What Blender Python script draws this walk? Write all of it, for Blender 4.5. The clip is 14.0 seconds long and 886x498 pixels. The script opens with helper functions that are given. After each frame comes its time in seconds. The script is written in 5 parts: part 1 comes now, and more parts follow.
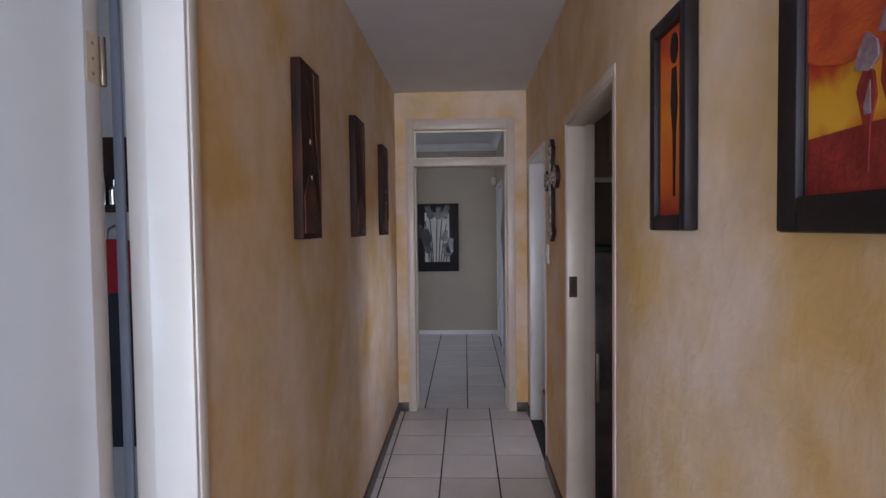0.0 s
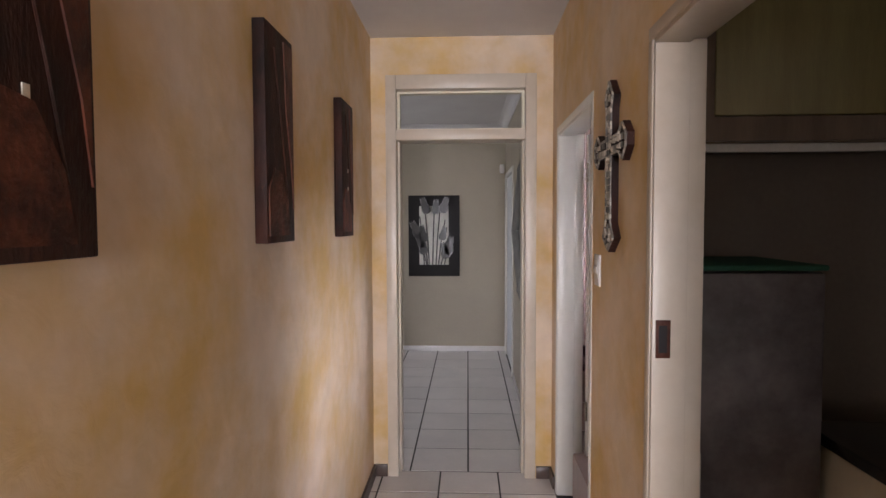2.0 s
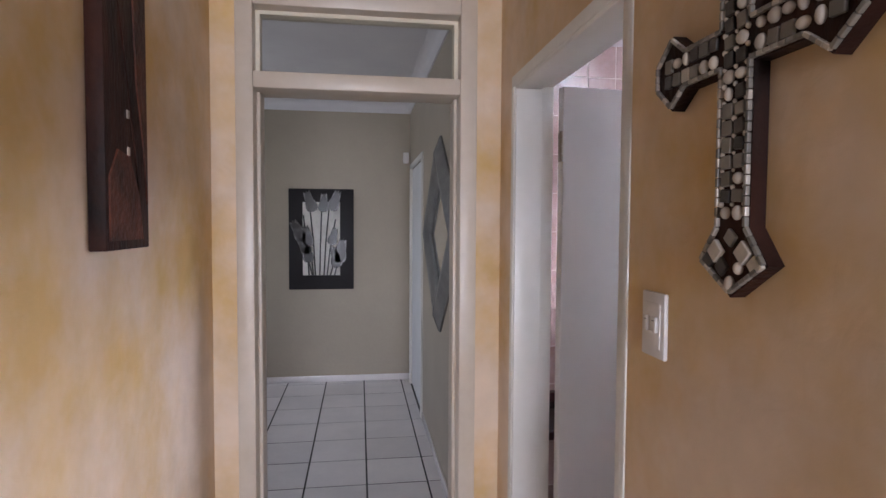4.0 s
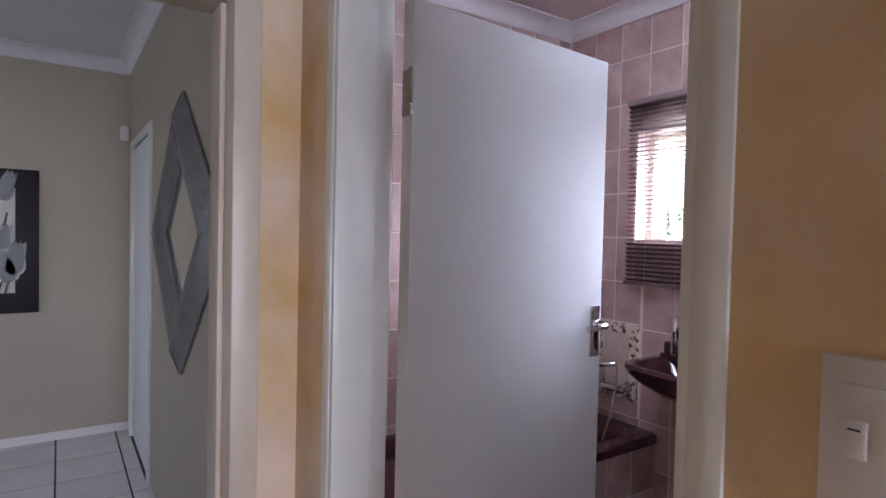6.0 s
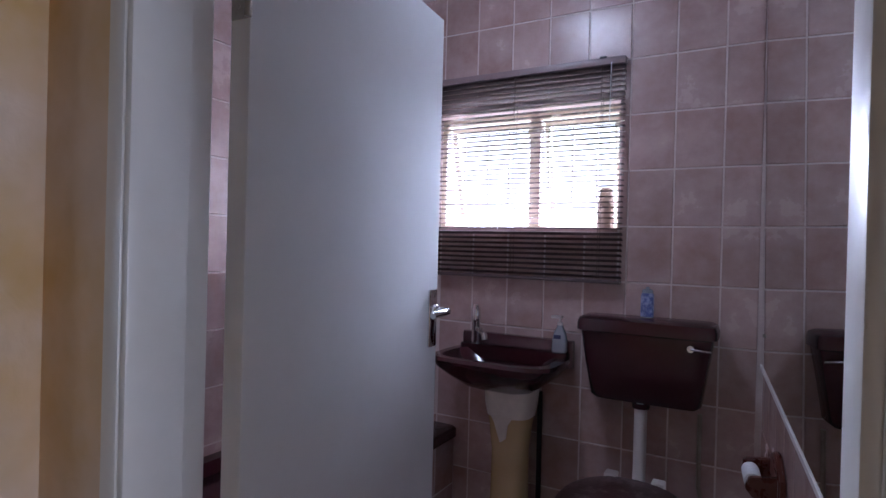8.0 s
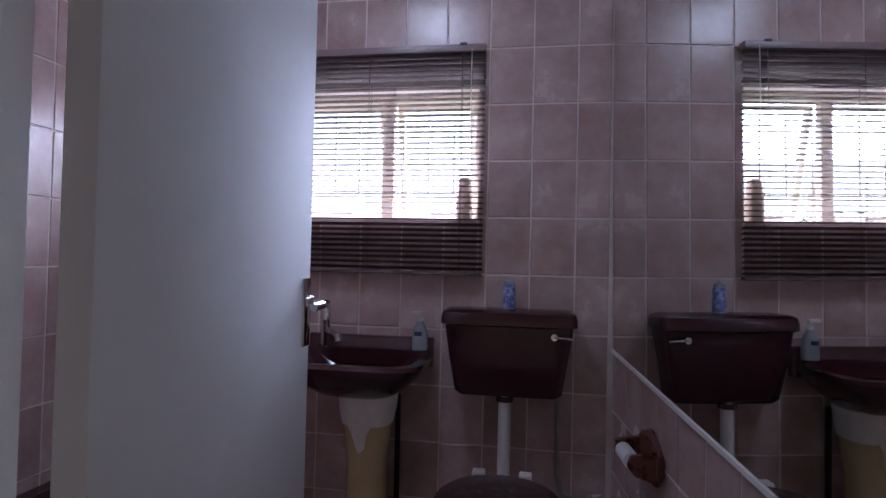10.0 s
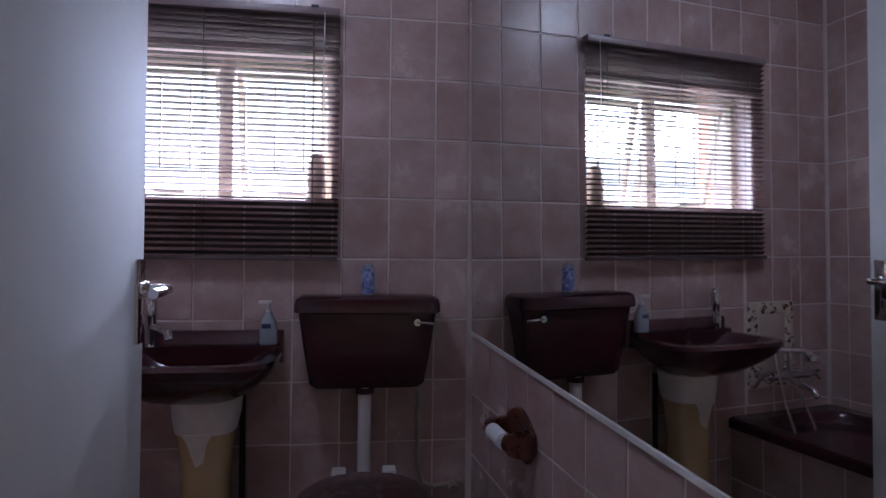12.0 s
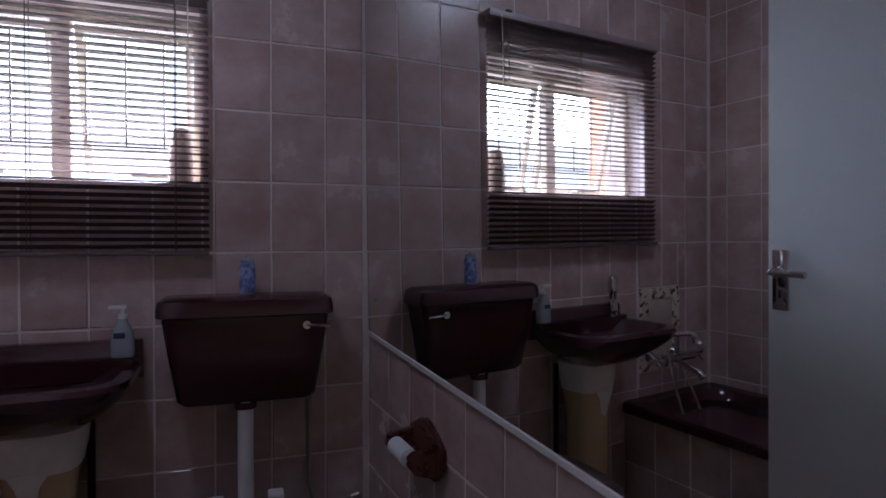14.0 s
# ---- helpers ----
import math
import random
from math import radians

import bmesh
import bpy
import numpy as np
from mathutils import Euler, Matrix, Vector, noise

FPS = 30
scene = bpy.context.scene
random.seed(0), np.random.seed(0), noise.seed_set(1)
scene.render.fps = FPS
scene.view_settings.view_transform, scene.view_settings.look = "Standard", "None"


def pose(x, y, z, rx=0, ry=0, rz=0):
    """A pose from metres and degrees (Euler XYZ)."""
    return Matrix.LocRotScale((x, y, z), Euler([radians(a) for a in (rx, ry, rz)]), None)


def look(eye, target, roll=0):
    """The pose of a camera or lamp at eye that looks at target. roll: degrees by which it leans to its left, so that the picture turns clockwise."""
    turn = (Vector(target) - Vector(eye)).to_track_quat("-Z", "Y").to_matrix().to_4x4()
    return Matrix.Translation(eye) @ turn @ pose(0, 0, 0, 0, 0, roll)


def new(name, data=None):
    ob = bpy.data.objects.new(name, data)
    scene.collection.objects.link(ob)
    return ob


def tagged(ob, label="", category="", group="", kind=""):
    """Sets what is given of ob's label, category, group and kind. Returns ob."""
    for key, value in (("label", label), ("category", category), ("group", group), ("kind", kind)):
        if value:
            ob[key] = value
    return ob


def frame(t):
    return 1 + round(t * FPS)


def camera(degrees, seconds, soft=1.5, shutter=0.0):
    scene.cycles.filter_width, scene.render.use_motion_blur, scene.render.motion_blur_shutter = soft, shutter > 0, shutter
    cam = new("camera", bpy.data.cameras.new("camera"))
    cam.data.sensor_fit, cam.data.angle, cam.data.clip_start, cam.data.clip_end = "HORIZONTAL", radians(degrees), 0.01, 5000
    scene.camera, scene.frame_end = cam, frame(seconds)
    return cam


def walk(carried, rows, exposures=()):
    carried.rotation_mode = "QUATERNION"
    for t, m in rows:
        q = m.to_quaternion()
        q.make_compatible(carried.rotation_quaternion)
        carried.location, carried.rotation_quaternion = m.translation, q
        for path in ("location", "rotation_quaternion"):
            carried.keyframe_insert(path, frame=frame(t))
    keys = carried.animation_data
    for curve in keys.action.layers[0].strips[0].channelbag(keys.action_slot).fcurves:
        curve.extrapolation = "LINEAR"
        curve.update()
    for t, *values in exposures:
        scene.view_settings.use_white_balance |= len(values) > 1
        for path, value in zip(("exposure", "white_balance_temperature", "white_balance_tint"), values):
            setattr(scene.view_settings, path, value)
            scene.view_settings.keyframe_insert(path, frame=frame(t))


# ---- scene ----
cam = camera(75.8, 14.0)
PATH = [
    (0, (0.014, 0.017, 1.534), (-0.064, 2.014, 1.458), -0.7),
    (0.5, (0.028, 0.304, 1.553), (-0.056, 2.300, 1.468), -0.6),
    (1, (0.021, 0.617, 1.541), (-0.065, 2.613, 1.452), -0.5),
    (1.5, (0.009, 0.957, 1.551), (-0.079, 2.953, 1.460), -0.4),
    (2, (0.020, 1.316, 1.548), (-0.067, 3.312, 1.455), -0.2),
    (4.5, (-0.027, 2.786, 1.548), (0.438, 4.729, 1.462), 0.6),
    (5, (-0.025, 3.009, 1.544), (0.635, 4.895, 1.466), 1),
    (5.5, (0.000, 3.204, 1.521), (0.879, 4.999, 1.454), 1.2),
    (6, (0.034, 3.360, 1.507), (1.153, 5.017, 1.452), 1.3),
    (6.5, (0.049, 3.479, 1.484), (1.350, 4.997, 1.439), 1.3),
    (7, (0.028, 3.595, 1.473), (1.526, 4.919, 1.433), 1.3),
    (7.5, (0.026, 3.657, 1.449), (1.666, 4.802, 1.421), 1.5),
    (8, (0.056, 3.739, 1.419), (1.798, 4.722, 1.408), 1.5),
    (10.5, (0.184, 4.040, 1.342), (2.177, 4.199, 1.385), 1.2),
    (11, (0.218, 4.084, 1.337), (2.218, 4.077, 1.375), 1),
    (11.5, (0.246, 4.104, 1.329), (2.241, 3.966, 1.359), 0.8),
    (12, (0.272, 4.100, 1.313), (2.253, 3.826, 1.341), 0.6),
    (12.5, (0.313, 4.119, 1.340), (2.268, 3.695, 1.329), 0.6),
    (13, (0.370, 4.104, 1.336), (2.305, 3.597, 1.317), 0.2),
    (13.5, (0.415, 4.120, 1.353), (2.319, 3.509, 1.315), 0.3),
    (14, (0.451, 4.094, 1.343), (2.340, 3.435, 1.308), 0.1),
]
EXPO = [(0, -0.4, 5750, 17), (1, -0.1, 6100, 17), (2, 0.3, 6500, 17), (4.5, 0.35, 5850, 18), (5.5, 0.3, 5750, 18), (6.5, -0.1, 5600, 19),
        (7.5, -0.5, 5300, 20), (8, -0.6, 5300, 20), (10.5, -0.85, 5300, 20), (12, -1.05, 5300, 20), (13, -1.3, 5350, 19), (14, -1.4, 5350, 19)]
walk(cam, [(t, look(eye, target, roll)) for t, eye, target, roll in PATH], EXPO)

# ---- world and light ----
world = bpy.data.worlds.new("world")
scene.world = world
world.use_nodes = True
wn = world.node_tree
sky = wn.nodes.new("ShaderNodeTexSky")
sky.sky_type = "NISHITA"
sky.sun_disc = False
sky.sun_elevation = radians(50)
sky.sun_rotation = radians(250)
wn.links.new(sky.outputs[0], wn.nodes["Background"].inputs[0])
wn.nodes["Background"].inputs[1].default_value = 0.15

sun_data = bpy.data.lights.new("sun", "SUN")
sun_data.energy, sun_data.angle, sun_data.color = 2.5, radians(0.5), (1, 0.95, 0.88)
sun = new("sun", sun_data)
sun.matrix_world = look((-6, -3, 9), (0, 0, 0))


def area_lamp(name, eye, target, w, h, watts, colour=(0.88, 0.94, 1.0)):
    d = bpy.data.lights.new(name, "AREA")
    d.shape, d.size, d.size_y, d.energy, d.color = "RECTANGLE", w, h, watts, colour
    ob = new(name, d)
    ob.matrix_world = look(eye, target)
    return ob


area_lamp("skylight_bathroom", (3.7, 4.75, 2.75), (1.9, 4.55, 1.45), 3.4, 1.7, 4000, (0.86, 0.90, 1.0))
area_lamp("skylight_far_room", (-2.64, 6.6, 1.5), (0, 6.6, 1.3), 1.7, 1.2, 14)
area_lamp("skylight_bedroom", (-2.89, -0.5, 1.5), (0, -0.3, 1.35), 1.4, 1.2, 48, (0.78, 0.88, 1.0))
# added lamp in an unseen room, for the light from the hall's near end
area_lamp("fill_behind_hall", (0.1, -4.74, 1.5), (0.1, 0, 1.4), 1.8, 1.5, 340, (0.92, 0.95, 1.0))
# dim fill added to brighten the kitchen, no source of its own in view
area_lamp("fill_kitchen", (1.7, -2.04, 1.5), (1.5, 1.0, 1.3), 1.0, 1.0, 2.5, (1.0, 0.93, 0.82))

# ---- materials ----


def material(name, colour, rough=0.5, metal=0.0, colour2=None, scale=3.0, fine=60.0, bump=0.1, rand=0.0, spec=0.5, cut=(0.35, 0.65), fine_amt=0.12, stretch=(1, 1, 1), gloss_vary=0.07):
    """A surface with large and fine variation, bump and optional variation from piece to piece."""
    m = bpy.data.materials.new(name)
    m.use_nodes = True
    n, l = m.node_tree.nodes, m.node_tree.links
    b = n["Principled BSDF"]
    b.inputs["Metallic"].default_value = metal
    b.inputs["Specular IOR Level"].default_value = spec
    co = n.new("ShaderNodeTexCoord")
    mp = n.new("ShaderNodeMapping")
    mp.inputs["Scale"].default_value = stretch
    l.new(co.outputs["Object"], mp.inputs[0])
    vec = mp.outputs[0]
    if rand:
        info = n.new("ShaderNodeObjectInfo")
        off = n.new("ShaderNodeVectorMath")
        off.operation = "MULTIPLY_ADD"
        comb = n.new("ShaderNodeCombineXYZ")
        for i in range(3):
            l.new(info.outputs["Random"], comb.inputs[i])
        l.new(comb.outputs[0], off.inputs[0])
        off.inputs[1].default_value = (37, 53, 71)
        l.new(vec, off.inputs[2])
        vec = off.outputs[0]
    big = n.new("ShaderNodeTexNoise")
    big.inputs["Scale"].default_value = scale
    big.inputs["Detail"].default_value = 5
    big.inputs["Roughness"].default_value = 0.62
    l.new(vec, big.inputs["Vector"])
    ramp = n.new("ShaderNodeValToRGB")
    ramp.color_ramp.elements[0].position, ramp.color_ramp.elements[1].position = cut
    ramp.color_ramp.elements[0].color = (*colour, 1)
    ramp.color_ramp.elements[1].color = (*(colour2 or [c * 0.85 for c in colour]), 1)
    l.new(big.outputs[0], ramp.inputs[0])
    fin = n.new("ShaderNodeTexNoise")
    fin.inputs["Scale"].default_value = fine
    fin.inputs["Detail"].default_value = 3
    l.new(vec, fin.inputs["Vector"])
    mul = n.new("ShaderNodeMapRange")
    mul.inputs["To Min"].default_value, mul.inputs["To Max"].default_value = 1 - fine_amt, 1 + fine_amt
    l.new(fin.outputs[0], mul.inputs[0])
    out = n.new("ShaderNodeMix")
    out.data_type, out.blend_type = "RGBA", "MULTIPLY"
    out.inputs[0].default_value = 1
    l.new(ramp.outputs[0], out.inputs[6])
    l.new(mul.outputs[0], out.inputs[7])
    last = out.outputs[2]
    if rand:
        hs = n.new("ShaderNodeHueSaturation")
        mr = n.new("ShaderNodeMapRange")
        mr.inputs["To Min"].default_value, mr.inputs["To Max"].default_value = 1 - rand, 1 + rand
        l.new(info.outputs["Random"], mr.inputs[0])
        l.new(mr.outputs[0], hs.inputs["Value"])
        l.new(last, hs.inputs["Color"])
        last = hs.outputs[0]
    l.new(last, b.inputs["Base Color"])
    rr = n.new("ShaderNodeMapRange")
    rr.inputs["To Min"].default_value, rr.inputs["To Max"].default_value = max(0.02, rough - gloss_vary), min(1, rough + gloss_vary)
    l.new(big.outputs[0], rr.inputs[0])
    l.new(rr.outputs[0], b.inputs["Roughness"])
    if bump:
        bp = n.new("ShaderNodeBump")
        bp.inputs["Strength"].default_value = bump
        bp.inputs["Distance"].default_value = 0.01
        l.new(fin.outputs[0], bp.inputs["Height"])
        l.new(bp.outputs[0], b.inputs["Normal"])
    return m


def sponge_wall(name):
    """Ochre and cream sponge-painted rough plaster."""
    m = material(name, (0.64, 0.42, 0.16), 0.62, colour2=(0.73, 0.58, 0.44), scale=1.9, fine=9, bump=0.0, cut=(0.36, 0.60), fine_amt=0.14, spec=0.35)
    n, l = m.node_tree.nodes, m.node_tree.links
    co = n["Texture Coordinate"]
    a = n.new("ShaderNodeTexNoise")
    a.inputs["Scale"].default_value, a.inputs["Detail"].default_value = 14, 8
    a.inputs["Distortion"].default_value = 0.8
    v = n.new("ShaderNodeTexNoise")
    v.inputs["Scale"].default_value, v.inputs["Detail"].default_value, v.inputs["Distortion"].default_value = 5, 4, 1.5
    mx = n.new("ShaderNodeMath")
    mx.operation = "MULTIPLY"
    l.new(co.outputs["Object"], a.inputs["Vector"])
    l.new(co.outputs["Object"], v.inputs["Vector"])
    l.new(a.outputs[0], mx.inputs[0])
    l.new(v.outputs[0], mx.inputs[1])
    bp = n.new("ShaderNodeBump")
    bp.inputs["Strength"].default_value, bp.inputs["Distance"].default_value = 0.24, 0.02
    l.new(mx.outputs[0], bp.inputs["Height"])
    l.new(bp.outputs[0], n["Principled BSDF"].inputs["Normal"])
    return m


OCHRE = sponge_wall("ochre_plaster")
TAUPE = material("taupe_paint", (0.43, 0.37, 0.285), 0.6, colour2=(0.39, 0.335, 0.26), scale=1.2, fine=40, bump=0.12, fine_amt=0.03)
CEIL = material("ceiling_paint", (0.72, 0.70, 0.70), 0.7, colour2=(0.66, 0.63, 0.64), scale=2, fine=90, bump=0.1, fine_amt=0.03)
WHITE = material("white_enamel", (0.74, 0.72, 0.68), 0.32, colour2=(0.68, 0.66, 0.60), scale=2.5, fine=22, bump=0.08, fine_amt=0.03)
CREAM = material("cream_enamel", (0.72, 0.66, 0.52), 0.35, colour2=(0.64, 0.56, 0.42), scale=4, fine=25, bump=0.12, fine_amt=0.05)
AGED = material("aged_white_enamel", (0.62, 0.54, 0.45), 0.36, colour2=(0.55, 0.46, 0.36), scale=3.0, fine=22, bump=0.1, fine_amt=0.05)
DOORP = material("door_paint", (0.76, 0.76, 0.76), 0.8, colour2=(0.70, 0.70, 0.69), scale=1.5, fine=14, bump=0.035, fine_amt=0.02, spec=0.14)
REBATE_SHADE = material("rebate_shade_blue", (0.16, 0.19, 0.25), 0.5, scale=3, fine=30, bump=0.06)
PLAIN = material("plain_plaster", (0.55, 0.54, 0.52), 0.7, scale=1.5, fine=50, bump=0.1)
FTILE = material("floor_tile_glaze", (0.76, 0.72, 0.70), 0.22, colour2=(0.68, 0.65, 0.64), scale=3, fine=40, bump=0.03, rand=0.05, fine_amt=0.04)
GROUT_D = material("dark_grout", (0.035, 0.032, 0.03), 0.85, scale=12, fine=90, bump=0.2)
GROUT_P = material("pale_grout", (0.70, 0.61, 0.58), 0.8, colour2=(0.58, 0.49, 0.46), scale=5, fine=90, bump=0.2)
WTILE = material("mauve_tile_glaze", (0.34, 0.215, 0.19), 0.27, colour2=(0.58, 0.46, 0.43), scale=5, fine=50, bump=0.05, rand=0.07, cut=(0.28, 0.82), fine_amt=0.06, gloss_vary=0.015)
SKIRT = material("brown_skirting", (0.085, 0.055, 0.045), 0.4, scale=5, fine=40, bump=0.1)
WOODD = material("carved_dark_wood", (0.012, 0.007, 0.006), 0.6, spec=0.2, colour2=(0.048, 0.016, 0.010), scale=6, fine=45, bump=0.35, stretch=(1, 2.2, 0.7))
WOODB = material("red_brown_relief", (0.13, 0.038, 0.02), 0.55, spec=0.25, colour2=(0.035, 0.012, 0.008), scale=12, fine=60, bump=0.4)
BLACKF = material("black_frame", (0.014, 0.011, 0.012), 0.5, spec=0.3, scale=6, fine=60, bump=0.12)
BURG = material("burgundy_glaze", (0.048, 0.014, 0.018), 0.14, colour2=(0.042, 0.011, 0.015), scale=4, fine=20, bump=0.01, spec=0.6)
PEDEST = material("stained_cream_glaze", (0.60, 0.47, 0.27), 0.25, colour2=(0.50, 0.37, 0.19), scale=5, fine=20, bump=0.02)
PEDTOP = material("chipped_white_glaze", (0.78, 0.74, 0.66), 0.3, scale=5, fine=30, bump=0.05)
CHROME = material("chrome", (0.75, 0.75, 0.76), 0.1, 1.0, scale=8, fine=60, bump=0.01, fine_amt=0.02)
STEEL = material("worn_steel", (0.42, 0.38, 0.32), 0.4, 1.0, scale=14, fine=80, bump=0.12)
PLASTIC = material("white_plastic", (0.76, 0.72, 0.69), 0.35, scale=4, fine=30, bump=0.01, fine_amt=0.02)
BLINDM = material("brown_slat", (0.10, 0.075, 0.075), 0.25, colour2=(0.125, 0.095, 0.095), scale=8, fine=40, bump=0.02)
CORDM = material("blind_cord", (0.10, 0.07, 0.06), 0.8, scale=8, fine=80)
PEWTER = material("hammered_pewter", (0.30, 0.30, 0.30), 0.40, 0.75, colour2=(0.22, 0.22, 0.22), scale=6, fine=55, bump=0.5)
MAHOG = material("mahogany", (0.075, 0.018, 0.012), 0.28, colour2=(0.12, 0.035, 0.02), scale=9, fine=60, bump=0.08, stretch=(0.4, 3, 3))
KWOOD = material("kitchen_oak", (0.17, 0.105, 0.055), 0.45, colour2=(0.11, 0.065, 0.033), scale=3, fine=50, bump=0.12, stretch=(6, 6, 0.6))
KPANEL = material("olive_panel", (0.30, 0.25, 0.09), 0.45, colour2=(0.24, 0.19, 0.07), scale=3, fine=50, bump=0.1, stretch=(6, 6, 0.6))
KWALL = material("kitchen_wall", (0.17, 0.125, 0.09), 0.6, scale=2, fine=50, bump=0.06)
GRANITE = material("black_worktop", (0.02, 0.02, 0.02), 0.15, colour2=(0.035, 0.035, 0.035), scale=60, fine=200, bump=0.01)
FRIDGE = material("fridge_enamel", (0.20, 0.17, 0.17), 0.4, colour2=(0.07, 0.055, 0.055), scale=3.2, fine=60, bump=0.04)
GREEN = material("green_cloth", (0.02, 0.10, 0.06), 0.85, scale=9, fine=120, bump=0.3)
RED = material("red_cloth", (0.35, 0.012, 0.022), 0.85, scale=9, fine=120, bump=0.3)
DARKC = material("dark_cloth", (0.03, 0.032, 0.045), 0.9, scale=9, fine=120, bump=0.3)
LINEN = material("pale_linen", (0.62, 0.64, 0.70), 0.85, colour2=(0.4, 0.44, 0.52), scale=9, fine=120, bump=0.3)
BLUECAN = material("blue_printed_can", (0.09, 0.12, 0.32), 0.32, colour2=(0.34, 0.38, 0.58), scale=42, fine=90, bump=0.01, cut=(0.45, 0.6))
LOTION = material("pale_lotion_plastic", (0.36, 0.40, 0.44), 0.2, scale=6, fine=30, bump=0.01)
NAVY = material("navy_label", (0.02, 0.03, 0.10), 0.4, scale=6, fine=30)
CANDLE = material("cream_candle", (0.66, 0.55, 0.44), 0.5, colour2=(0.52, 0.40, 0.30), scale=12, fine=40, bump=0.2)
PAPER = material("white_paper", (0.78, 0.78, 0.80), 0.9, scale=8, fine=120, bump=0.1)
ORANGE = material("orange_render", (0.62, 0.25, 0.12), 0.8, scale=3, fine=60, bump=0.2)
GRASS = material("lawn", (0.07, 0.12, 0.03), 0.9, colour2=(0.12, 0.15, 0.06), scale=1.5, fine=30, bump=0.4)
LEAF = material("leaf", (0.05, 0.11, 0.03), 0.6, colour2=(0.09, 0.16, 0.05), scale=3, fine=30, rand=0.2)
BARK = material("bark", (0.12, 0.08, 0.05), 0.9, scale=8, fine=40, bump=0.4)
STONE_D = material("dark_stone", (0.045, 0.04, 0.038), 0.35, scale=12, fine=60, rand=0.3)
STONE_G = material("grey_stone", (0.22, 0.20, 0.17), 0.35, scale=20, fine=60, rand=0.35)
STONE_L = material("pearl_stone", (0.58, 0.52, 0.44), 0.22, scale=20, fine=60, rand=0.2)
SILVERP = material("silver_grey_petal", (0.16, 0.15, 0.145), 0.4, 0.3, colour2=(0.05, 0.048, 0.048), scale=14, fine=60, bump=0.15)
IVORY = material("ivory_panel", (0.66, 0.63, 0.58), 0.55, colour2=(0.58, 0.55, 0.50), scale=9, fine=60, bump=0.08)
FLORAL = material("floral_tile_print", (0.62, 0.54, 0.43), 0.25, colour2=(0.10, 0.045, 0.035), scale=34, fine=70, bump=0.03, cut=(0.52, 0.57))


def painting_material(name, stops, axis_z0, axis_z1, swirl):
    """Oil paint in bands from the bottom of the canvas to its top, blown about by noise."""
    m = bpy.data.materials.new(name)
    m.use_nodes = True
    n, l = m.node_tree.nodes, m.node_tree.links
    co = n.new("ShaderNodeTexCoord")
    sep = n.new("ShaderNodeSeparateXYZ")
    l.new(co.outputs["Object"], sep.inputs[0])
    mr = n.new("ShaderNodeMapRange")
    mr.inputs["From Min"].default_value, mr.inputs["From Max"].default_value = axis_z0, axis_z1
    l.new(sep.outputs[2], mr.inputs[0])
    ns = n.new("ShaderNodeTexNoise")
    ns.inputs["Scale"].default_value, ns.inputs["Detail"].default_value, ns.inputs["Distortion"].default_value = 4.5, 6, 1.2
    l.new(co.outputs["Object"], ns.inputs["Vector"])
    ad = n.new("ShaderNodeMath")
    ad.operation = "MULTIPLY_ADD"
    l.new(ns.outputs[0], ad.inputs[0])
    ad.inputs[1].default_value = swirl
    l.new(mr.outputs[0], ad.inputs[2])
    sb = n.new("ShaderNodeMath")
    sb.operation = "SUBTRACT"
    l.new(ad.outputs[0], sb.inputs[0])
    sb.inputs[1].default_value = swirl / 2
    ramp = n.new("ShaderNodeValToRGB")
    els = ramp.color_ramp.elements
    while len(els) < len(stops):
        els.new(0.5)
    for e, (p, c) in zip(els, stops):
        e.position, e.color = p, (*c, 1)
    l.new(sb.outputs[0], ramp.inputs[0])
    l.new(ramp.outputs[0], n["Principled BSDF"].inputs["Base Color"])
    n["Principled BSDF"].inputs["Roughness"].default_value = 0.4
    bp = n.new("ShaderNodeBump")
    bp.inputs["Strength"].default_value, bp.inputs["Distance"].default_value = 0.3, 0.005
    l.new(ns.outputs[0], bp.inputs["Height"])
    l.new(bp.outputs[0], n["Principled BSDF"].inputs["Normal"])
    return m


SUNSET = painting_material("sunset_paint", [(0.0, (0.06, 0.008, 0.012)), (0.09, (0.24, 0.016, 0.012)), (0.15, (0.55, 0.12, 0.01)), (0.20, (0.75, 0.42, 0.03)), (0.28, (0.72, 0.36, 0.02)), (0.33, (0.42, 0.03, 0.012)), (0.45, (0.55, 0.12, 0.02)), (0.55, (0.75, 0.42, 0.06)), (0.72, (0.70, 0.50, 0.10)), (0.95, (0.45, 0.05, 0.012))], 1.56, 2.14, 0.22)
EMBER = painting_material("ember_paint", [(0.0, (0.30, 0.02, 0.008)), (0.25, (0.55, 0.12, 0.01)), (0.55, (0.70, 0.20, 0.012)), (0.85, (0.55, 0.075, 0.012)), (1.0, (0.45, 0.05, 0.012))], 1.55, 2.0, 0.5)


def glass_material(name):
    m = bpy.data.materials.new(name)
    m.use_nodes = True
    n, l = m.node_tree.nodes, m.node_tree.links
    n.remove(n["Principled BSDF"])
    tr = n.new("ShaderNodeBsdfTransparent")
    gl = n.new("ShaderNodeBsdfGlossy")
    gl.inputs["Roughness"].default_value = 0.03
    fr = n.new("ShaderNodeFresnel")
    fr.inputs[0].default_value = 1.18
    mx = n.new("ShaderNodeMixShader")
    l.new(fr.outputs[0], mx.inputs[0])
    l.new(tr.outputs[0], mx.inputs[1])
    l.new(gl.outputs[0], mx.inputs[2])
    l.new(mx.outputs[0], n["Material Output"].inputs[0])
    return m


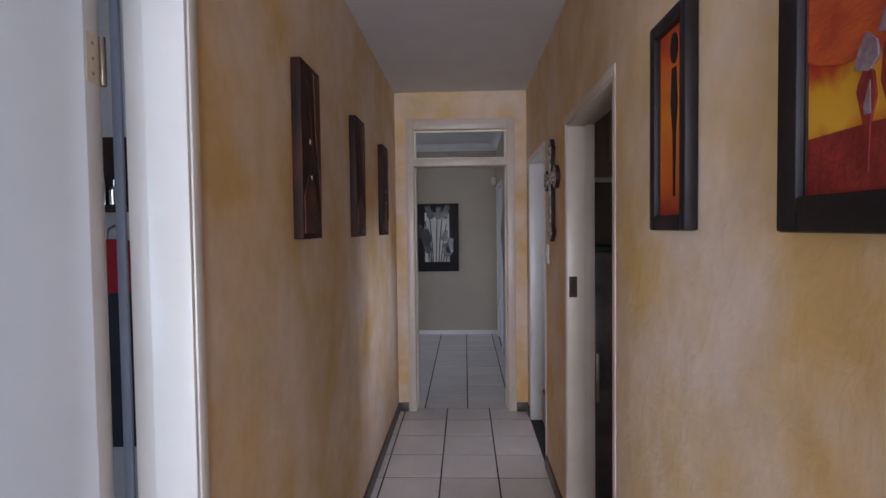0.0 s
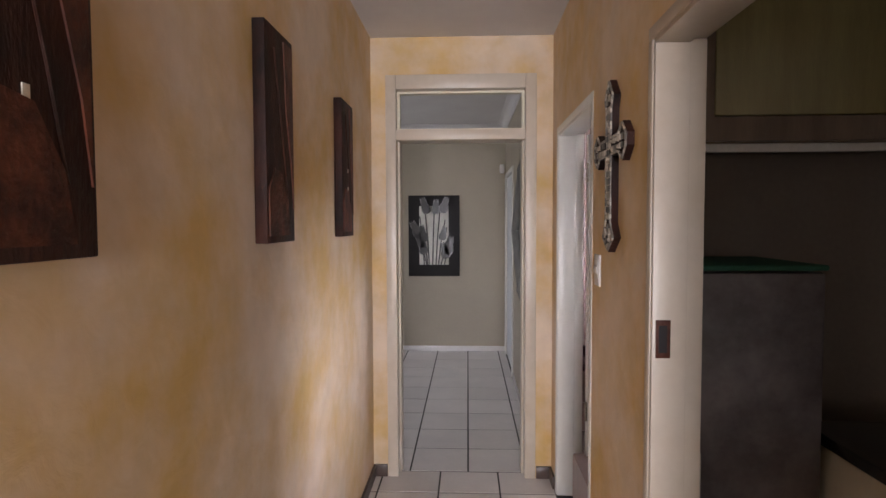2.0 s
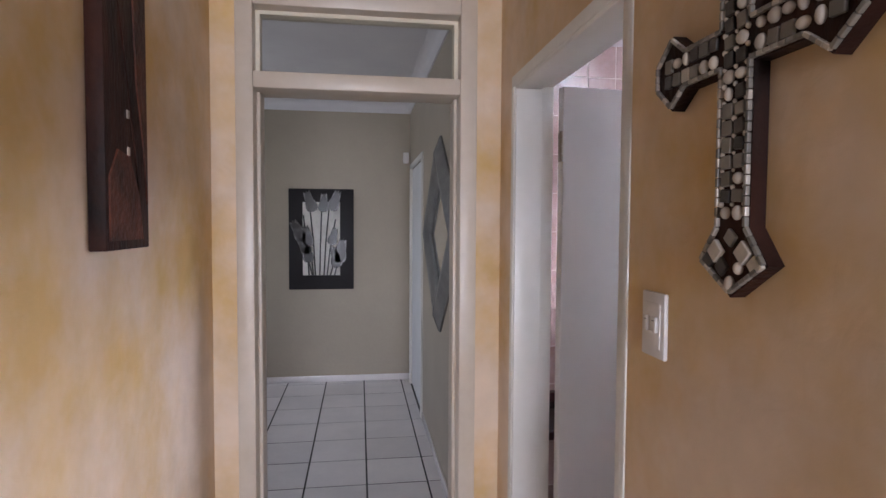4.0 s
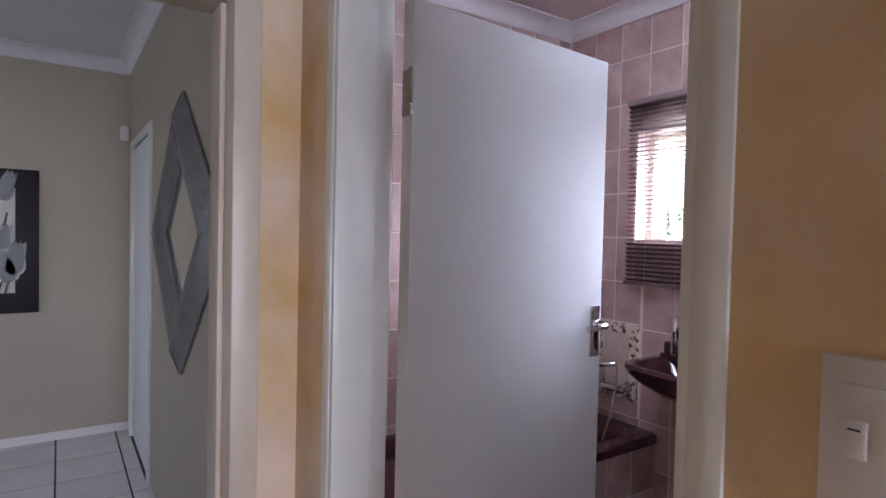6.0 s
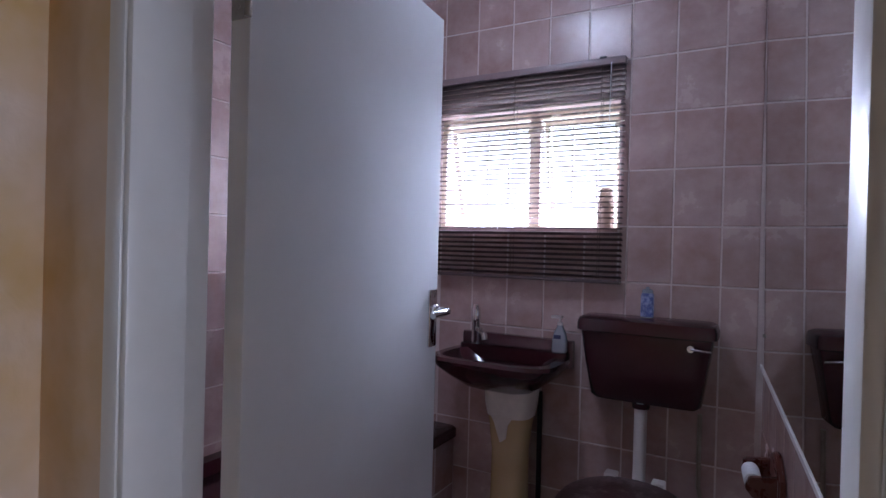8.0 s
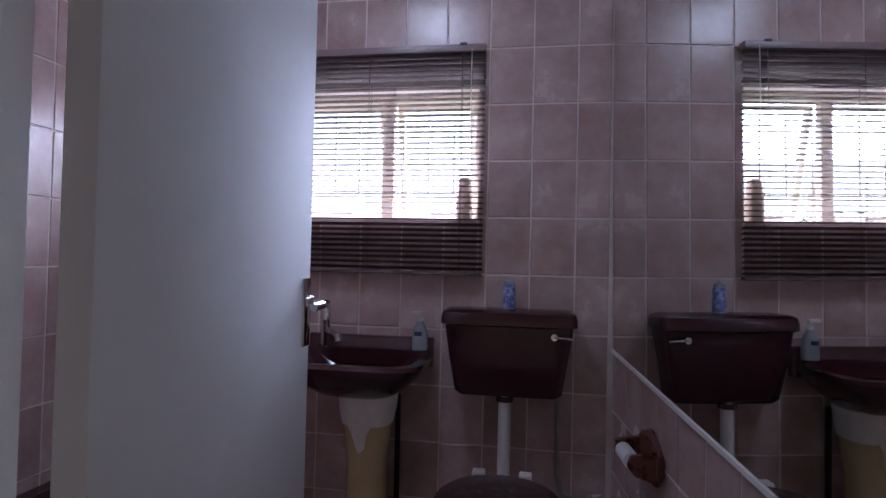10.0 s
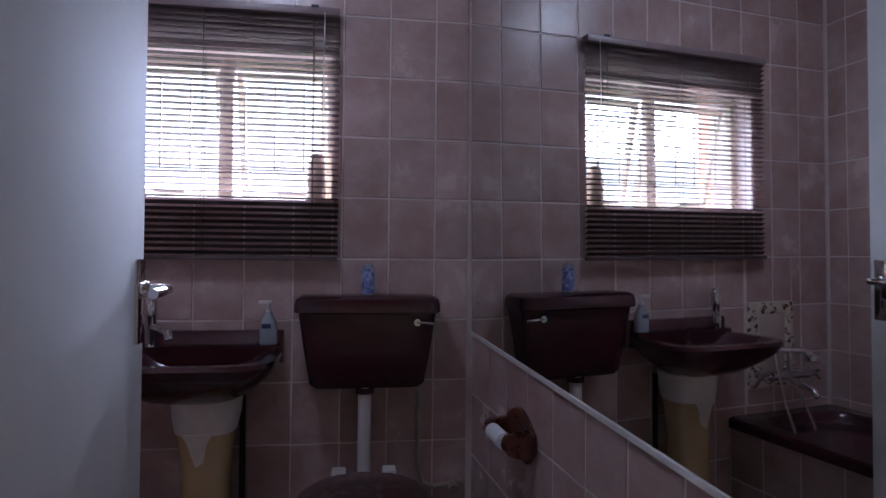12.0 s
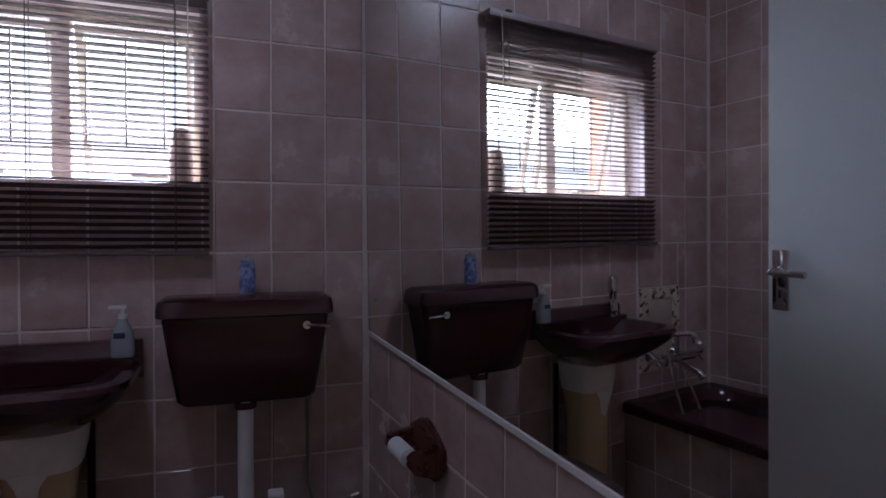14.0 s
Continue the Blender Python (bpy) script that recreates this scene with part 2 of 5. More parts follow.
GLASS = glass_material("clear_glass")
MIRROR = bpy.data.materials.new("mirror_silver")
MIRROR.use_nodes = True
MIRROR.node_tree.nodes["Principled BSDF"].inputs["Metallic"].default_value = 1
MIRROR.node_tree.nodes["Principled BSDF"].inputs["Roughness"].default_value = 0.015
MIRROR.node_tree.nodes["Principled BSDF"].inputs["Base Color"].default_value = (0.80, 0.82, 0.80, 1)

# ---- building helpers ----


def box(bm, x0, x1, y0, y1, z0, z1, bevel=0.0):
    v = [bm.verts.new((x, y, z)) for x in (x0, x1) for y in (y0, y1) for z in (z0, z1)]
    fs = [bm.faces.new([v[i] for i in q]) for q in ((0, 1, 3, 2), (4, 6, 7, 5), (0, 4, 5, 1), (2, 3, 7, 6), (0, 2, 6, 4), (1, 5, 7, 3))]
    if bevel:
        es = {e for f in fs for e in f.edges}
        bmesh.ops.bevel(bm, geom=list(es), offset=bevel, segments=2, affect="EDGES", profile=0.5)
    return v


def boxes(*rows, bevel=0.0):
    bm = bmesh.new()
    for r in rows:
        box(bm, *r, bevel=bevel)
    return bm


def lathe(bm, profile, centre, axis="z", seg=24):
    """A turned body: (radius, height) pairs about an axis through centre."""
    rings = []
    for r, h in profile:
        ring = []
        for i in range(seg):
            a = 2 * math.pi * i / seg
            p = {"z": (r * math.cos(a), r * math.sin(a), h), "x": (h, r * math.cos(a), r * math.sin(a)), "y": (r * math.sin(a), h, r * math.cos(a))}[axis]
            ring.append(bm.verts.new(Vector(centre) + Vector(p)))
        rings.append(ring)
    for a, b in zip(rings, rings[1:]):
        for i in range(seg):
            bm.faces.new((a[i], a[(i + 1) % seg], b[(i + 1) % seg], b[i]))
    for ring, flip in ((rings[0], True), (rings[-1], False)):
        bm.faces.new(ring[::-1] if flip else ring)
    return bm


def tube(bm, pts, r, seg=10):
    """A round bar along points."""
    pts = [Vector(p) for p in pts]
    rings = []
    for i, p in enumerate(pts):
        d = (pts[min(i + 1, len(pts) - 1)] - pts[max(i - 1, 0)]).normalized()
        u = d.orthogonal().normalized() if i == 0 else (u0 - d * u0.dot(d)).normalized()
        u0 = u
        w = d.cross(u)
        rings.append([bm.verts.new(p + r * (math.cos(2 * math.pi * k / seg) * u + math.sin(2 * math.pi * k / seg) * w)) for k in range(seg)])
    for a, b in zip(rings, rings[1:]):
        for i in range(seg):
            bm.faces.new((a[i], a[(i + 1) % seg], b[(i + 1) % seg], b[i]))
    bm.faces.new(rings[0][::-1])
    bm.faces.new(rings[-1])
    return bm


def prism(bm, outline, lo, hi, axis="x"):
    """A flat outline of (a, b) points, made solid from lo to hi along an axis."""
    def at(p, h):
        return {"x": (h, p[0], p[1]), "y": (p[0], h, p[1]), "z": (p[0], p[1], h)}[axis]
    a = [bm.verts.new(at(p, lo)) for p in outline]
    b = [bm.verts.new(at(p, hi)) for p in outline]
    n = len(outline)
    for i in range(n):
        bm.faces.new((a[i], a[(i + 1) % n], b[(i + 1) % n], b[i]))
    bm.faces.new(a[::-1])
    bm.faces.new(b)
    return bm


def loft(bm, rings, cap0=True, cap1=True):
    vs = [[bm.verts.new(p) for p in r] for r in rings]
    n = len(vs[0])
    for a, b in zip(vs, vs[1:]):
        for i in range(n):
            bm.faces.new((a[i], a[(i + 1) % n], b[(i + 1) % n], b[i]))
    if cap0:
        bm.faces.new(vs[0][::-1])
    if cap1:
        bm.faces.new(vs[-1])
    return bm


def squircle(cx, cy, z, a, b, n=28, p=4.0):
    out = []
    for i in range(n):
        t = 2 * math.pi * i / n
        c, s = math.cos(t), math.sin(t)
        out.append((cx + a * math.copysign(abs(c) ** (2 / p), c), cy + b * math.copysign(abs(s) ** (2 / p), s), z))
    return out


def finish(name, bm, mat, smooth=True):
    bmesh.ops.recalc_face_normals(bm, faces=bm.faces[:])
    me = bpy.data.meshes.new(name)
    bm.to_mesh(me)
    bm.free()
    me.materials.append(mat)
    if smooth:
        me.shade_smooth()
        me.set_sharp_from_angle(angle=radians(38))
    return new(name, me)


def solid(name, bm, mat, label, category, kind="", group=""):
    return tagged(finish(name, bm, mat), label, category, group, kind)


def thing(name, base, label, category, group="", kind=""):
    e = new(name)
    e.empty_display_size = 0.05
    e.location = base
    return tagged(e, label, category, group, kind)


def part(name, bm, mat, parent, label=""):
    ob = finish(name, bm, mat)
    ob.parent = parent
    if parent.type == "EMPTY":
        ob.matrix_parent_inverse = Matrix.Translation(-parent.location)
    return tagged(ob, label)


def piece(name, mesh, parent, m):
    ob = new(name, mesh)
    ob.parent = parent
    ob.matrix_basis = m
    return ob


# ---- the structure ----
HL, HR = -0.555, 0.522      # hall walls
BX0, BX1 = 0.66, 2.19       # bathroom, from the hall wall to the window wall
BY0, BY1 = 3.70, 5.43
TY0, TY1 = 4.715, 4.865     # wall with the fanlight door frame
FY, FX = 8.13, 0.47         # far room
BF = 0.24                   # bathroom floor, a step up
S = "structure"

solid("wall_left", boxes((HL - 0.125, HL, 1.217, TY0, 0, 2.64), (HL - 0.125, HL, 0.338, 1.217, 2.077, 2.64), (HL - 0.125, HL, -2.0, 0.338, 0, 2.64)), OCHRE, "ochre sponge-painted plaster wall of the hall", "wall", S)
solid("wall_right", boxes((HR, BX0, -2.0, 1.958, 0, 2.64), (HR, BX0, 1.958, 2.932, 2.077, 2.64), (HR, BX0, 2.932, 3.631, 0, 2.64), (HR, BX0, 3.631, 4.547, 2.072, 2.64), (HR, BX0, 4.547, TY0, 0, 2.64)), OCHRE, "ochre sponge-painted plaster wall with two doorways", "wall", S)
solid("wall_fanlight", boxes((HL - 0.125, -0.467, TY0, TY1, 0, 2.64), (0.425, BX0, TY0, TY1, 0, 2.64), (-0.467, 0.425, TY0, TY1, 2.42, 2.64)), OCHRE, "ochre plaster wall round the fanlight door frame", "wall", S)
solid("ceiling_hall", boxes((HL - 0.125, BX0, -2.0, TY1, 2.64, 2.72)), CEIL, "pale matt painted hall ceiling", "ceiling", S)
solid("floor", boxes((-3.2, 3.6, -5.0, 8.5, -0.12, -0.0022)), GROUT_D, "white ceramic tiled floor with dark grout", "floor", S)
# far room
solid("wall_far", boxes((-2.6, 1.6, FY, FY + 0.15, 0, 2.7)), TAUPE, "plain taupe painted end wall", "wall", S)
solid("wall_far_right", boxes((FX, BX0 - 0.002, TY1, 7.0, 0, 2.7), (FX, BX0 - 0.002, 7.0, 7.98, 2.06, 2.7), (FX, BX0 - 0.002, 7.98, FY, 0, 2.7)), TAUPE, "plain taupe painted side wall with a doorway", "wall", S)
solid("wall_far_left", boxes((-2.75, -2.6, TY1, 5.75, 0, 2.7), (-2.75, -2.6, 7.45, FY + 0.15, 0, 2.7), (-2.75, -2.6, 5.75, 7.45, 0, 0.9), (-2.75, -2.6, 5.75, 7.45, 2.1, 2.7)), TAUPE, "plain taupe wall with a window opening", "wall", S)
solid("wall_far_near", boxes((-2.6, HL - 0.125, TY0 + 0.05, TY1, 0, 2.7)), TAUPE, "plain taupe wall beside the fanlight door", "wall", S)
solid("ceiling_far_room", boxes((-2.75, BX0, TY1, FY + 0.15, 2.70, 2.78)), CEIL, "white painted ceiling of the far room", "ceiling", S)


def cornice(name, x0, y0, x1, y1, z, inward, size, mat):
    """A coved cornice along one wall."""
    bm = bmesh.new()
    prof = [(0, 0), (0, -size), (size * 0.12, -size)]
    for i in range(7):
        a = math.pi / 2 * i / 6
        prof.append((size - size * 0.8 * math.cos(a) , -size * 0.85 + size * 0.75 * math.sin(a)))
    prof += [(size, 0)]
    rings = []
    for x, y in ((x0, y0), (x1, y1)):
        rings.append([(x + inward[0] * a, y + inward[1] * a, z + b) for a, b in prof])
    loft(bm, rings)
    return solid(name, bm, mat, "white coved plaster cornice under the ceiling", "cornice", S)


cornice("trim_far_cornice", -2.6, FY, FX, FY, 2.70, (0, -1), 0.09, CEIL)
cornice("trim_side_cornice", FX, TY1, FX, FY, 2.70, (-1, 0), 0.09, CEIL)
solid("baseboard_far", boxes((-2.6, FX, FY - 0.009, FY, 0.0, 0.06, ), bevel=0.002), FTILE, "white tile skirting along the end wall", "skirting", S)
solid("baseboard_far_right", boxes((FX - 0.009, FX, TY1, 6.94, 0.0, 0.06), bevel=0.002), FTILE, "white tile skirting along the side wall", "skirting", S)
for nm, row in (("baseboard_left", (HL, HL + 0.014, 1.25, TY0, 0, 0.075)), ("baseboard_right_near", (HR - 0.014, HR, -2.0, 1.94, 0, 0.075)), ("baseboard_right_mid", (HR - 0.014, HR, 2.95, 3.61, 0, 0.075)), ("baseboard_right_end", (HR - 0.014, HR, 4.57, TY0 - 0.014, 0, 0.075)), ("baseboard_end_right", (0.43, HR, TY0 - 0.014, TY0, 0, 0.075)), ("baseboard_end_left", (HL + 0.014, -0.47, TY0 - 0.014, TY0, 0, 0.075))):
    solid(nm, boxes(row, bevel=0.003), SKIRT, "dark brown painted wooden skirting board", "skirting", S)

# bathroom shell
solid("wall_window", boxes((BX1, BX1 + 0.22, BY0 - 0.15, 4.21, 0, 2.64), (BX1, BX1 + 0.22, 5.005, BY1 + 0.15, 0, 2.64), (BX1, BX1 + 0.22, 4.21, 5.005, 0, 1.487), (BX1, BX1 + 0.22, 4.21, 5.005, 1.978, 2.64)), GROUT_P, "mauve tiled bathroom wall with a window", "wall", S)
mw = bmesh.new()
prism(mw, [(BX0, 3.583), (BX1, 3.7305), (BX1, 3.561), (BX0, 3.561)], 0, 2.64, "z")
solid("wall_mirror", mw, GROUT_P, "mauve tiled bathroom wall under a wide mirror", "wall", S)
solid("wall_bath", boxes((BX0, BX1, BY1, BY1 + 0.15, 0, 2.64)), GROUT_P, "mauve tiled bathroom wall beside the bath", "wall", S)
solid("wall_hall_side", boxes((BX0, BX0 + 0.012, 4.57, BY1, 0, 2.64), (BX0, BX0 + 0.012, 3.60, 4.57, 2.09, 2.64)), WTILE, "mauve tiled bathroom wall behind the door", "wall", S)
# the ceiling's base colour includes the pinkish reflected light
solid("ceiling_bathroom", boxes((BX0, BX1, 3.57, BY1, 2.56, 2.62)), material("pink_bounce_ceiling", (0.66, 0.56, 0.55), 0.6, scale=2, fine=50, bump=0.06), "pale bathroom ceiling with pinkish reflected light in its colour", "ceiling", S)
solid("floor_bathroom", boxes((BX0 - 0.05, BX1, 3.57, BY1, 0.0, BF)), material("brown_floor_tile", (0.36, 0.27, 0.25), 0.4, scale=4, fine=40), "mauve brown raised bathroom floor", "floor", S)
cornice("trim_bath_cornice", BX1, 3.74, BX1, BY1, 2.56, (-1, 0), 0.075, CEIL)
cornice("trim_bath_side_cornice", BX0, BY1, BX1, BY1, 2.56, (0, -1), 0.075, CEIL)

# kitchen and bedroom shells, and an unseen room added behind the hall for its lamp
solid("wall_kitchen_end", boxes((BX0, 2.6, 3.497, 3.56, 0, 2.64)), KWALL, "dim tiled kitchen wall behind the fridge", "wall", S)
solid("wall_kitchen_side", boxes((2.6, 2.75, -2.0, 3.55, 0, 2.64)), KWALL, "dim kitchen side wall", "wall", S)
# unseen wall, its opening added for the kitchen fill
solid("wall_kitchen_near", boxes((BX0, 1.15, -2.15, -2.0, 0, 2.64), (2.25, 2.6, -2.15, -2.0, 0, 2.64), (1.15, 2.25, -2.15, -2.0, 0, 0.95), (1.15, 2.25, -2.15, -2.0, 2.05, 2.64)), KWALL, "unseen kitchen wall with an opening made for the fill lamp", "wall", S)
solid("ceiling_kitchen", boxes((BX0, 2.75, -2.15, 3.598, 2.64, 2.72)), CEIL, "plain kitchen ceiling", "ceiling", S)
solid("wall_bedroom_side", boxes((-3.0, -2.85, -1.7, -1.2, 0, 2.64), (-3.0, -2.85, 0.2, 2.5, 0, 2.64), (-3.0, -2.85, -1.2, 0.2, 0, 0.9), (-3.0, -2.85, -1.2, 0.2, 2.1, 2.64)), PLAIN, "plain bedroom wall with a window opening", "wall", S)
solid("wall_bedroom_end", boxes((-3.0, HL - 0.125, 2.5, 2.65, 0, 2.64)), PLAIN, "plain bedroom end wall", "wall", S)
solid("wall_bedroom_back", boxes((-3.0, HL - 0.125, -1.85, -1.7, 0, 2.64)), PLAIN, "plain bedroom back wall", "wall", S)
solid("ceiling_bedroom", boxes((-3.0, HL - 0.125, -1.85, 2.65, 2.64, 2.72)), CEIL, "plain bedroom ceiling", "ceiling", S)
solid("wall_unseen_left", boxes((-2.15, -2.0, -4.85, -1.85, 0, 2.64)), PLAIN, "plain wall of the unseen room added behind the hall", "wall", S)
solid("wall_unseen_right", boxes((2.2, 2.35, -4.85, -2.15, 0, 2.64)), PLAIN, "plain wall of the unseen room added behind the hall", "wall", S)
solid("wall_unseen_back", boxes((-2.15, -0.85, -4.85, -4.7, 0, 2.64), (1.05, 2.35, -4.85, -4.7, 0, 2.64), (-0.85, 1.05, -4.85, -4.7, 0, 0.7), (-0.85, 1.05, -4.85, -4.7, 2.3, 2.64)), PLAIN, "plain back wall of the unseen added room, open for its lamp", "wall", S)
solid("ceiling_unseen", boxes((-2.15, 2.35, -4.85, -2.0, 2.64, 2.72)), CEIL, "plain ceiling of the unseen room added behind the hall", "ceiling", S)

# ---- door frames ----


def steel_frame(name, x0, x1, y0, y1, top, proud, mat, label, rebate, z0=0.0):
    """A pressed steel frame round a doorway in a wall along y. rebate: +1 or -1, the side on which the leaf closes."""
    e = thing(name, ((x0 + x1) / 2, (y0 + y1) / 2, z0), label, "door frame", kind=S)
    w = 0.037
    lo, hi = x0 - proud, x1 + proud
    part("jamb", boxes((lo, hi, y0 - w, y0, z0, top), bevel=0.004), mat, e)
    part("jamb", boxes((lo, hi, y1, y1 + w, z0, top), bevel=0.004), mat, e)
    part("head", boxes((lo, hi, y0 - w, y1 + w, top, top + w), bevel=0.004), mat, e)
    s0, s1 = (lo + 0.004, hi - 0.048) if rebate > 0 else (lo + 0.048, hi - 0.004)
    part("stop", boxes((s0, s1, y0 - 0.001, y0 + 0.013, z0, top - 0.013), bevel=0.003), mat, e)
    part("stop", boxes((s0, s1, y1 - 0.013, y1 + 0.001, z0, top - 0.013), bevel=0.003), mat, e)
    part("stop", boxes((s0, s1, y0, y1, top - 0.013, top + 0.001), bevel=0.003), mat, e)
    return e


def hinge(parent, x, y, z, mat=STEEL, label="worn steel butt hinge"):
    bm = bmesh.new()
    for i in range(4):
        lathe(bm, [(0.0055, 0), (0.0065, 0.002), (0.0065, 0.023), (0.0055, 0.025)], (x, y, z - 0.05 + 0.026 * i), seg=10)
    h = part("hinge", bm, mat, parent, label)
    part("hinge_leaf", boxes((x + 0.0042, x + 0.0058, y + 0.003, y + 0.038, z - 0.05, z + 0.052)), mat, h)
    for dz in (-0.03, 0.0, 0.03):
        part("screw", lathe(bmesh.new(), [(0.004, -0.0005), (0.004, 0.0), (0.003, 0.0006)], (x + 0.0042, y + 0.024, z + dz), "x", 8), mat, h)
    return h


bframe = steel_frame("door_1", HR, BX0, 3.668, 4.51, 2.035, 0.004, WHITE, "glossy white painted steel door frame of the bathroom", 1)
kframe = steel_frame("door_2", HR, BX0, 1.995, 2.895, 2.04, 0.004, AGED, "cream-white painted steel door frame of the kitchen", 1)
lframe = steel_frame("door_3", HL - 0.125, HL, 0.375, 1.18, 2.04, 0.008, WHITE, "white painted steel door frame of the bedroom", -1)
part("strike_plate", boxes((0.532, 0.572, 2.8795, 2.8825, 1.175, 1.28), bevel=0.001), WOODB, kframe, "dark brown strike plate")
part("strike_hole", boxes((0.540, 0.562, 2.8775, 2.8790, 1.19, 1.265)), BLACKF, kframe)
hinge(kframe, 0.585, 2.002, 1.90, PLASTIC, "white painted hinge")
# the frame's rebate lies in shade; its darkness is put in as slate blue
part("rebate_strip", boxes((HL - 0.153, HL - 0.1345, 1.168, 1.179, 0, 2.04), bevel=0.002), REBATE_SHADE, lframe, "slate blue strip standing for the shaded rebate")

fl = thing("door_4", (-0.02, TY0, 0), "white painted door frame with a glazed fanlight above", "door frame", kind=S)
part("jamb", boxes((-0.467, -0.404, TY0 - 0.012, TY1 + 0.01, 0, 2.42), bevel=0.005), AGED, fl)
part("jamb", boxes((0.360, 0.425, TY0 - 0.012, TY1 + 0.01, 0, 2.42), bevel=0.005), AGED, fl)
part("head", boxes((-0.404, 0.360, TY0 - 0.012, TY1 + 0.01, 2.335, 2.42), bevel=0.005), AGED, fl)
part("transom", boxes((-0.404, 0.360, TY0 - 0.012, TY1 + 0.01, 2.037, 2.098), bevel=0.005), AGED, fl)
part("bead", boxes((-0.404, -0.388, TY0 + 0.05, TY0 + 0.10, 2.098, 2.335), (0.344, 0.360, TY0 + 0.05, TY0 + 0.10, 2.098, 2.335), (-0.388, 0.344, TY0 + 0.05, TY0 + 0.10, 2.098, 2.112), (-0.388, 0.344, TY0 + 0.05, TY0 + 0.10, 2.321, 2.335)), CREAM, fl)
pane = part("pane", boxes((-0.388, 0.344, TY0 + 0.072, TY0 + 0.077, 2.112, 2.321)), GLASS, fl, "clear fanlight glass")
part("stop", boxes((-0.404, -0.390, TY0 + 0.06, TY1 + 0.005, 0, 2.037), bevel=0.003), AGED, fl)
part("stop", boxes((0.346, 0.360, TY0 + 0.06, TY1 + 0.005, 0, 2.037), bevel=0.003), AGED, fl)

fd = thing("door_5", (FX, 7.5, 0), "white painted door closed in its frame", "door", kind=S)
part("jamb", boxes((FX - 0.014, FX + 0.12, 6.955, 7.02, 0, 2.06), bevel=0.004), WHITE, fd)
part("jamb", boxes((FX - 0.014, FX + 0.12, 7.955, 8.02, 0, 2.06), bevel=0.004), WHITE, fd)
part("head", boxes((FX - 0.014, FX + 0.12, 6.955, 8.02, 2.06, 2.105), bevel=0.004), WHITE, fd)
part("door_leaf", boxes((FX + 0.008, FX + 0.048, 7.022, 7.953, 0.006, 2.057), bevel=0.003), DOORP, fd)


def lever_handle(parent, x, z, y, face, mat=CHROME, reach=-1):
    """A lever on a long plate on a leaf's face at y; face is the way it faces, reach the way the lever points."""
    pl = part("handle_plate", boxes((x - 0.021, x + 0.021, min(y, y + face * 0.007), max(y, y + face * 0.007), z - 0.075, z + 0.075), bevel=0.003), mat, parent, "chrome lever handle on a long plate")
    bm = bmesh.new()
    tube(bm, [(x, y + face * 0.006, z + 0.022), (x, y + face * 0.045, z + 0.022), (x + reach * 0.010, y + face * 0.052, z + 0.022), (x + reach * 0.05, y + face * 0.052, z + 0.020), (x + reach * 0.088, y + face * 0.048, z + 0.018)], 0.0085, 12)
    part("lever", bm, mat, pl)
    part("collar", lathe(bmesh.new(), [(0.014, 0), (0.014, 0.010), (0.011, 0.014)] if face > 0 else [(0.011, -0.014), (0.014, -0.010), (0.014, 0)], (x, y + face * 0.006, z + 0.022), "y", 16), mat, pl)
    part("keyhole", boxes((x - 0.003, x + 0.003, min(y + face * 0.0068, y + face * 0.0078), max(y + face * 0.0068, y + face * 0.0078), z - 0.045, z - 0.025)), BLACKF, pl)
    return pl


# bathroom door, built closed along +x from its hinge and turned a little past square
leaf = thing("bathroom_door", (0.672, 4.482, 0.25), "white painted flush door standing open into the bathroom", "door")
LX, LY = 0.672, 4.482
part("door_leaf", boxes((LX, LX + 0.705, LY - 0.04, LY, 0.25, 2.022), bevel=0.0025), DOORP, leaf)
lever_handle(leaf, LX + 0.670, 1.229, LY - 0.04, -1)
lever_handle(leaf, LX + 0.670, 1.229, LY, 1)
hinge(leaf, LX - 0.006, LY - 0.0405, 1.815)
hinge(leaf, LX - 0.006, LY - 0.0405, 0.50)
leaf.rotation_euler = (0, 0, radians(4.6))

bleaf = thing("bedroom_door", (HL - 0.172, 1.116, 0.006), "white painted flush door standing open into the bedroom", "door")
part("door_leaf", boxes((HL - 0.98, HL - 0.172, 1.116, 1.166, 0.006, 2.03), bevel=0.003), DOORP, bleaf)
hh = part("hinge", lathe(bmesh.new(), [(0.006, 0), (0.007, 0.003), (0.007, 0.097), (0.006, 0.1)], (HL - 0.166, 1.164, 1.83), seg=10), STEEL, bleaf, "worn steel hinge")
part("hinge_leaf", boxes((HL - 0.174, HL - 0.1705, 1.122, 1.162, 1.83, 1.93)), CREAM, hh)
for dz in (0.02, 0.05, 0.08):
    part("screw", lathe(bmesh.new(), [(0.004, 0), (0.003, 0.0012)], (HL - 0.1705, 1.14, 1.83 + dz), "x", 8), STEEL, hh)

# ---- hall things ----


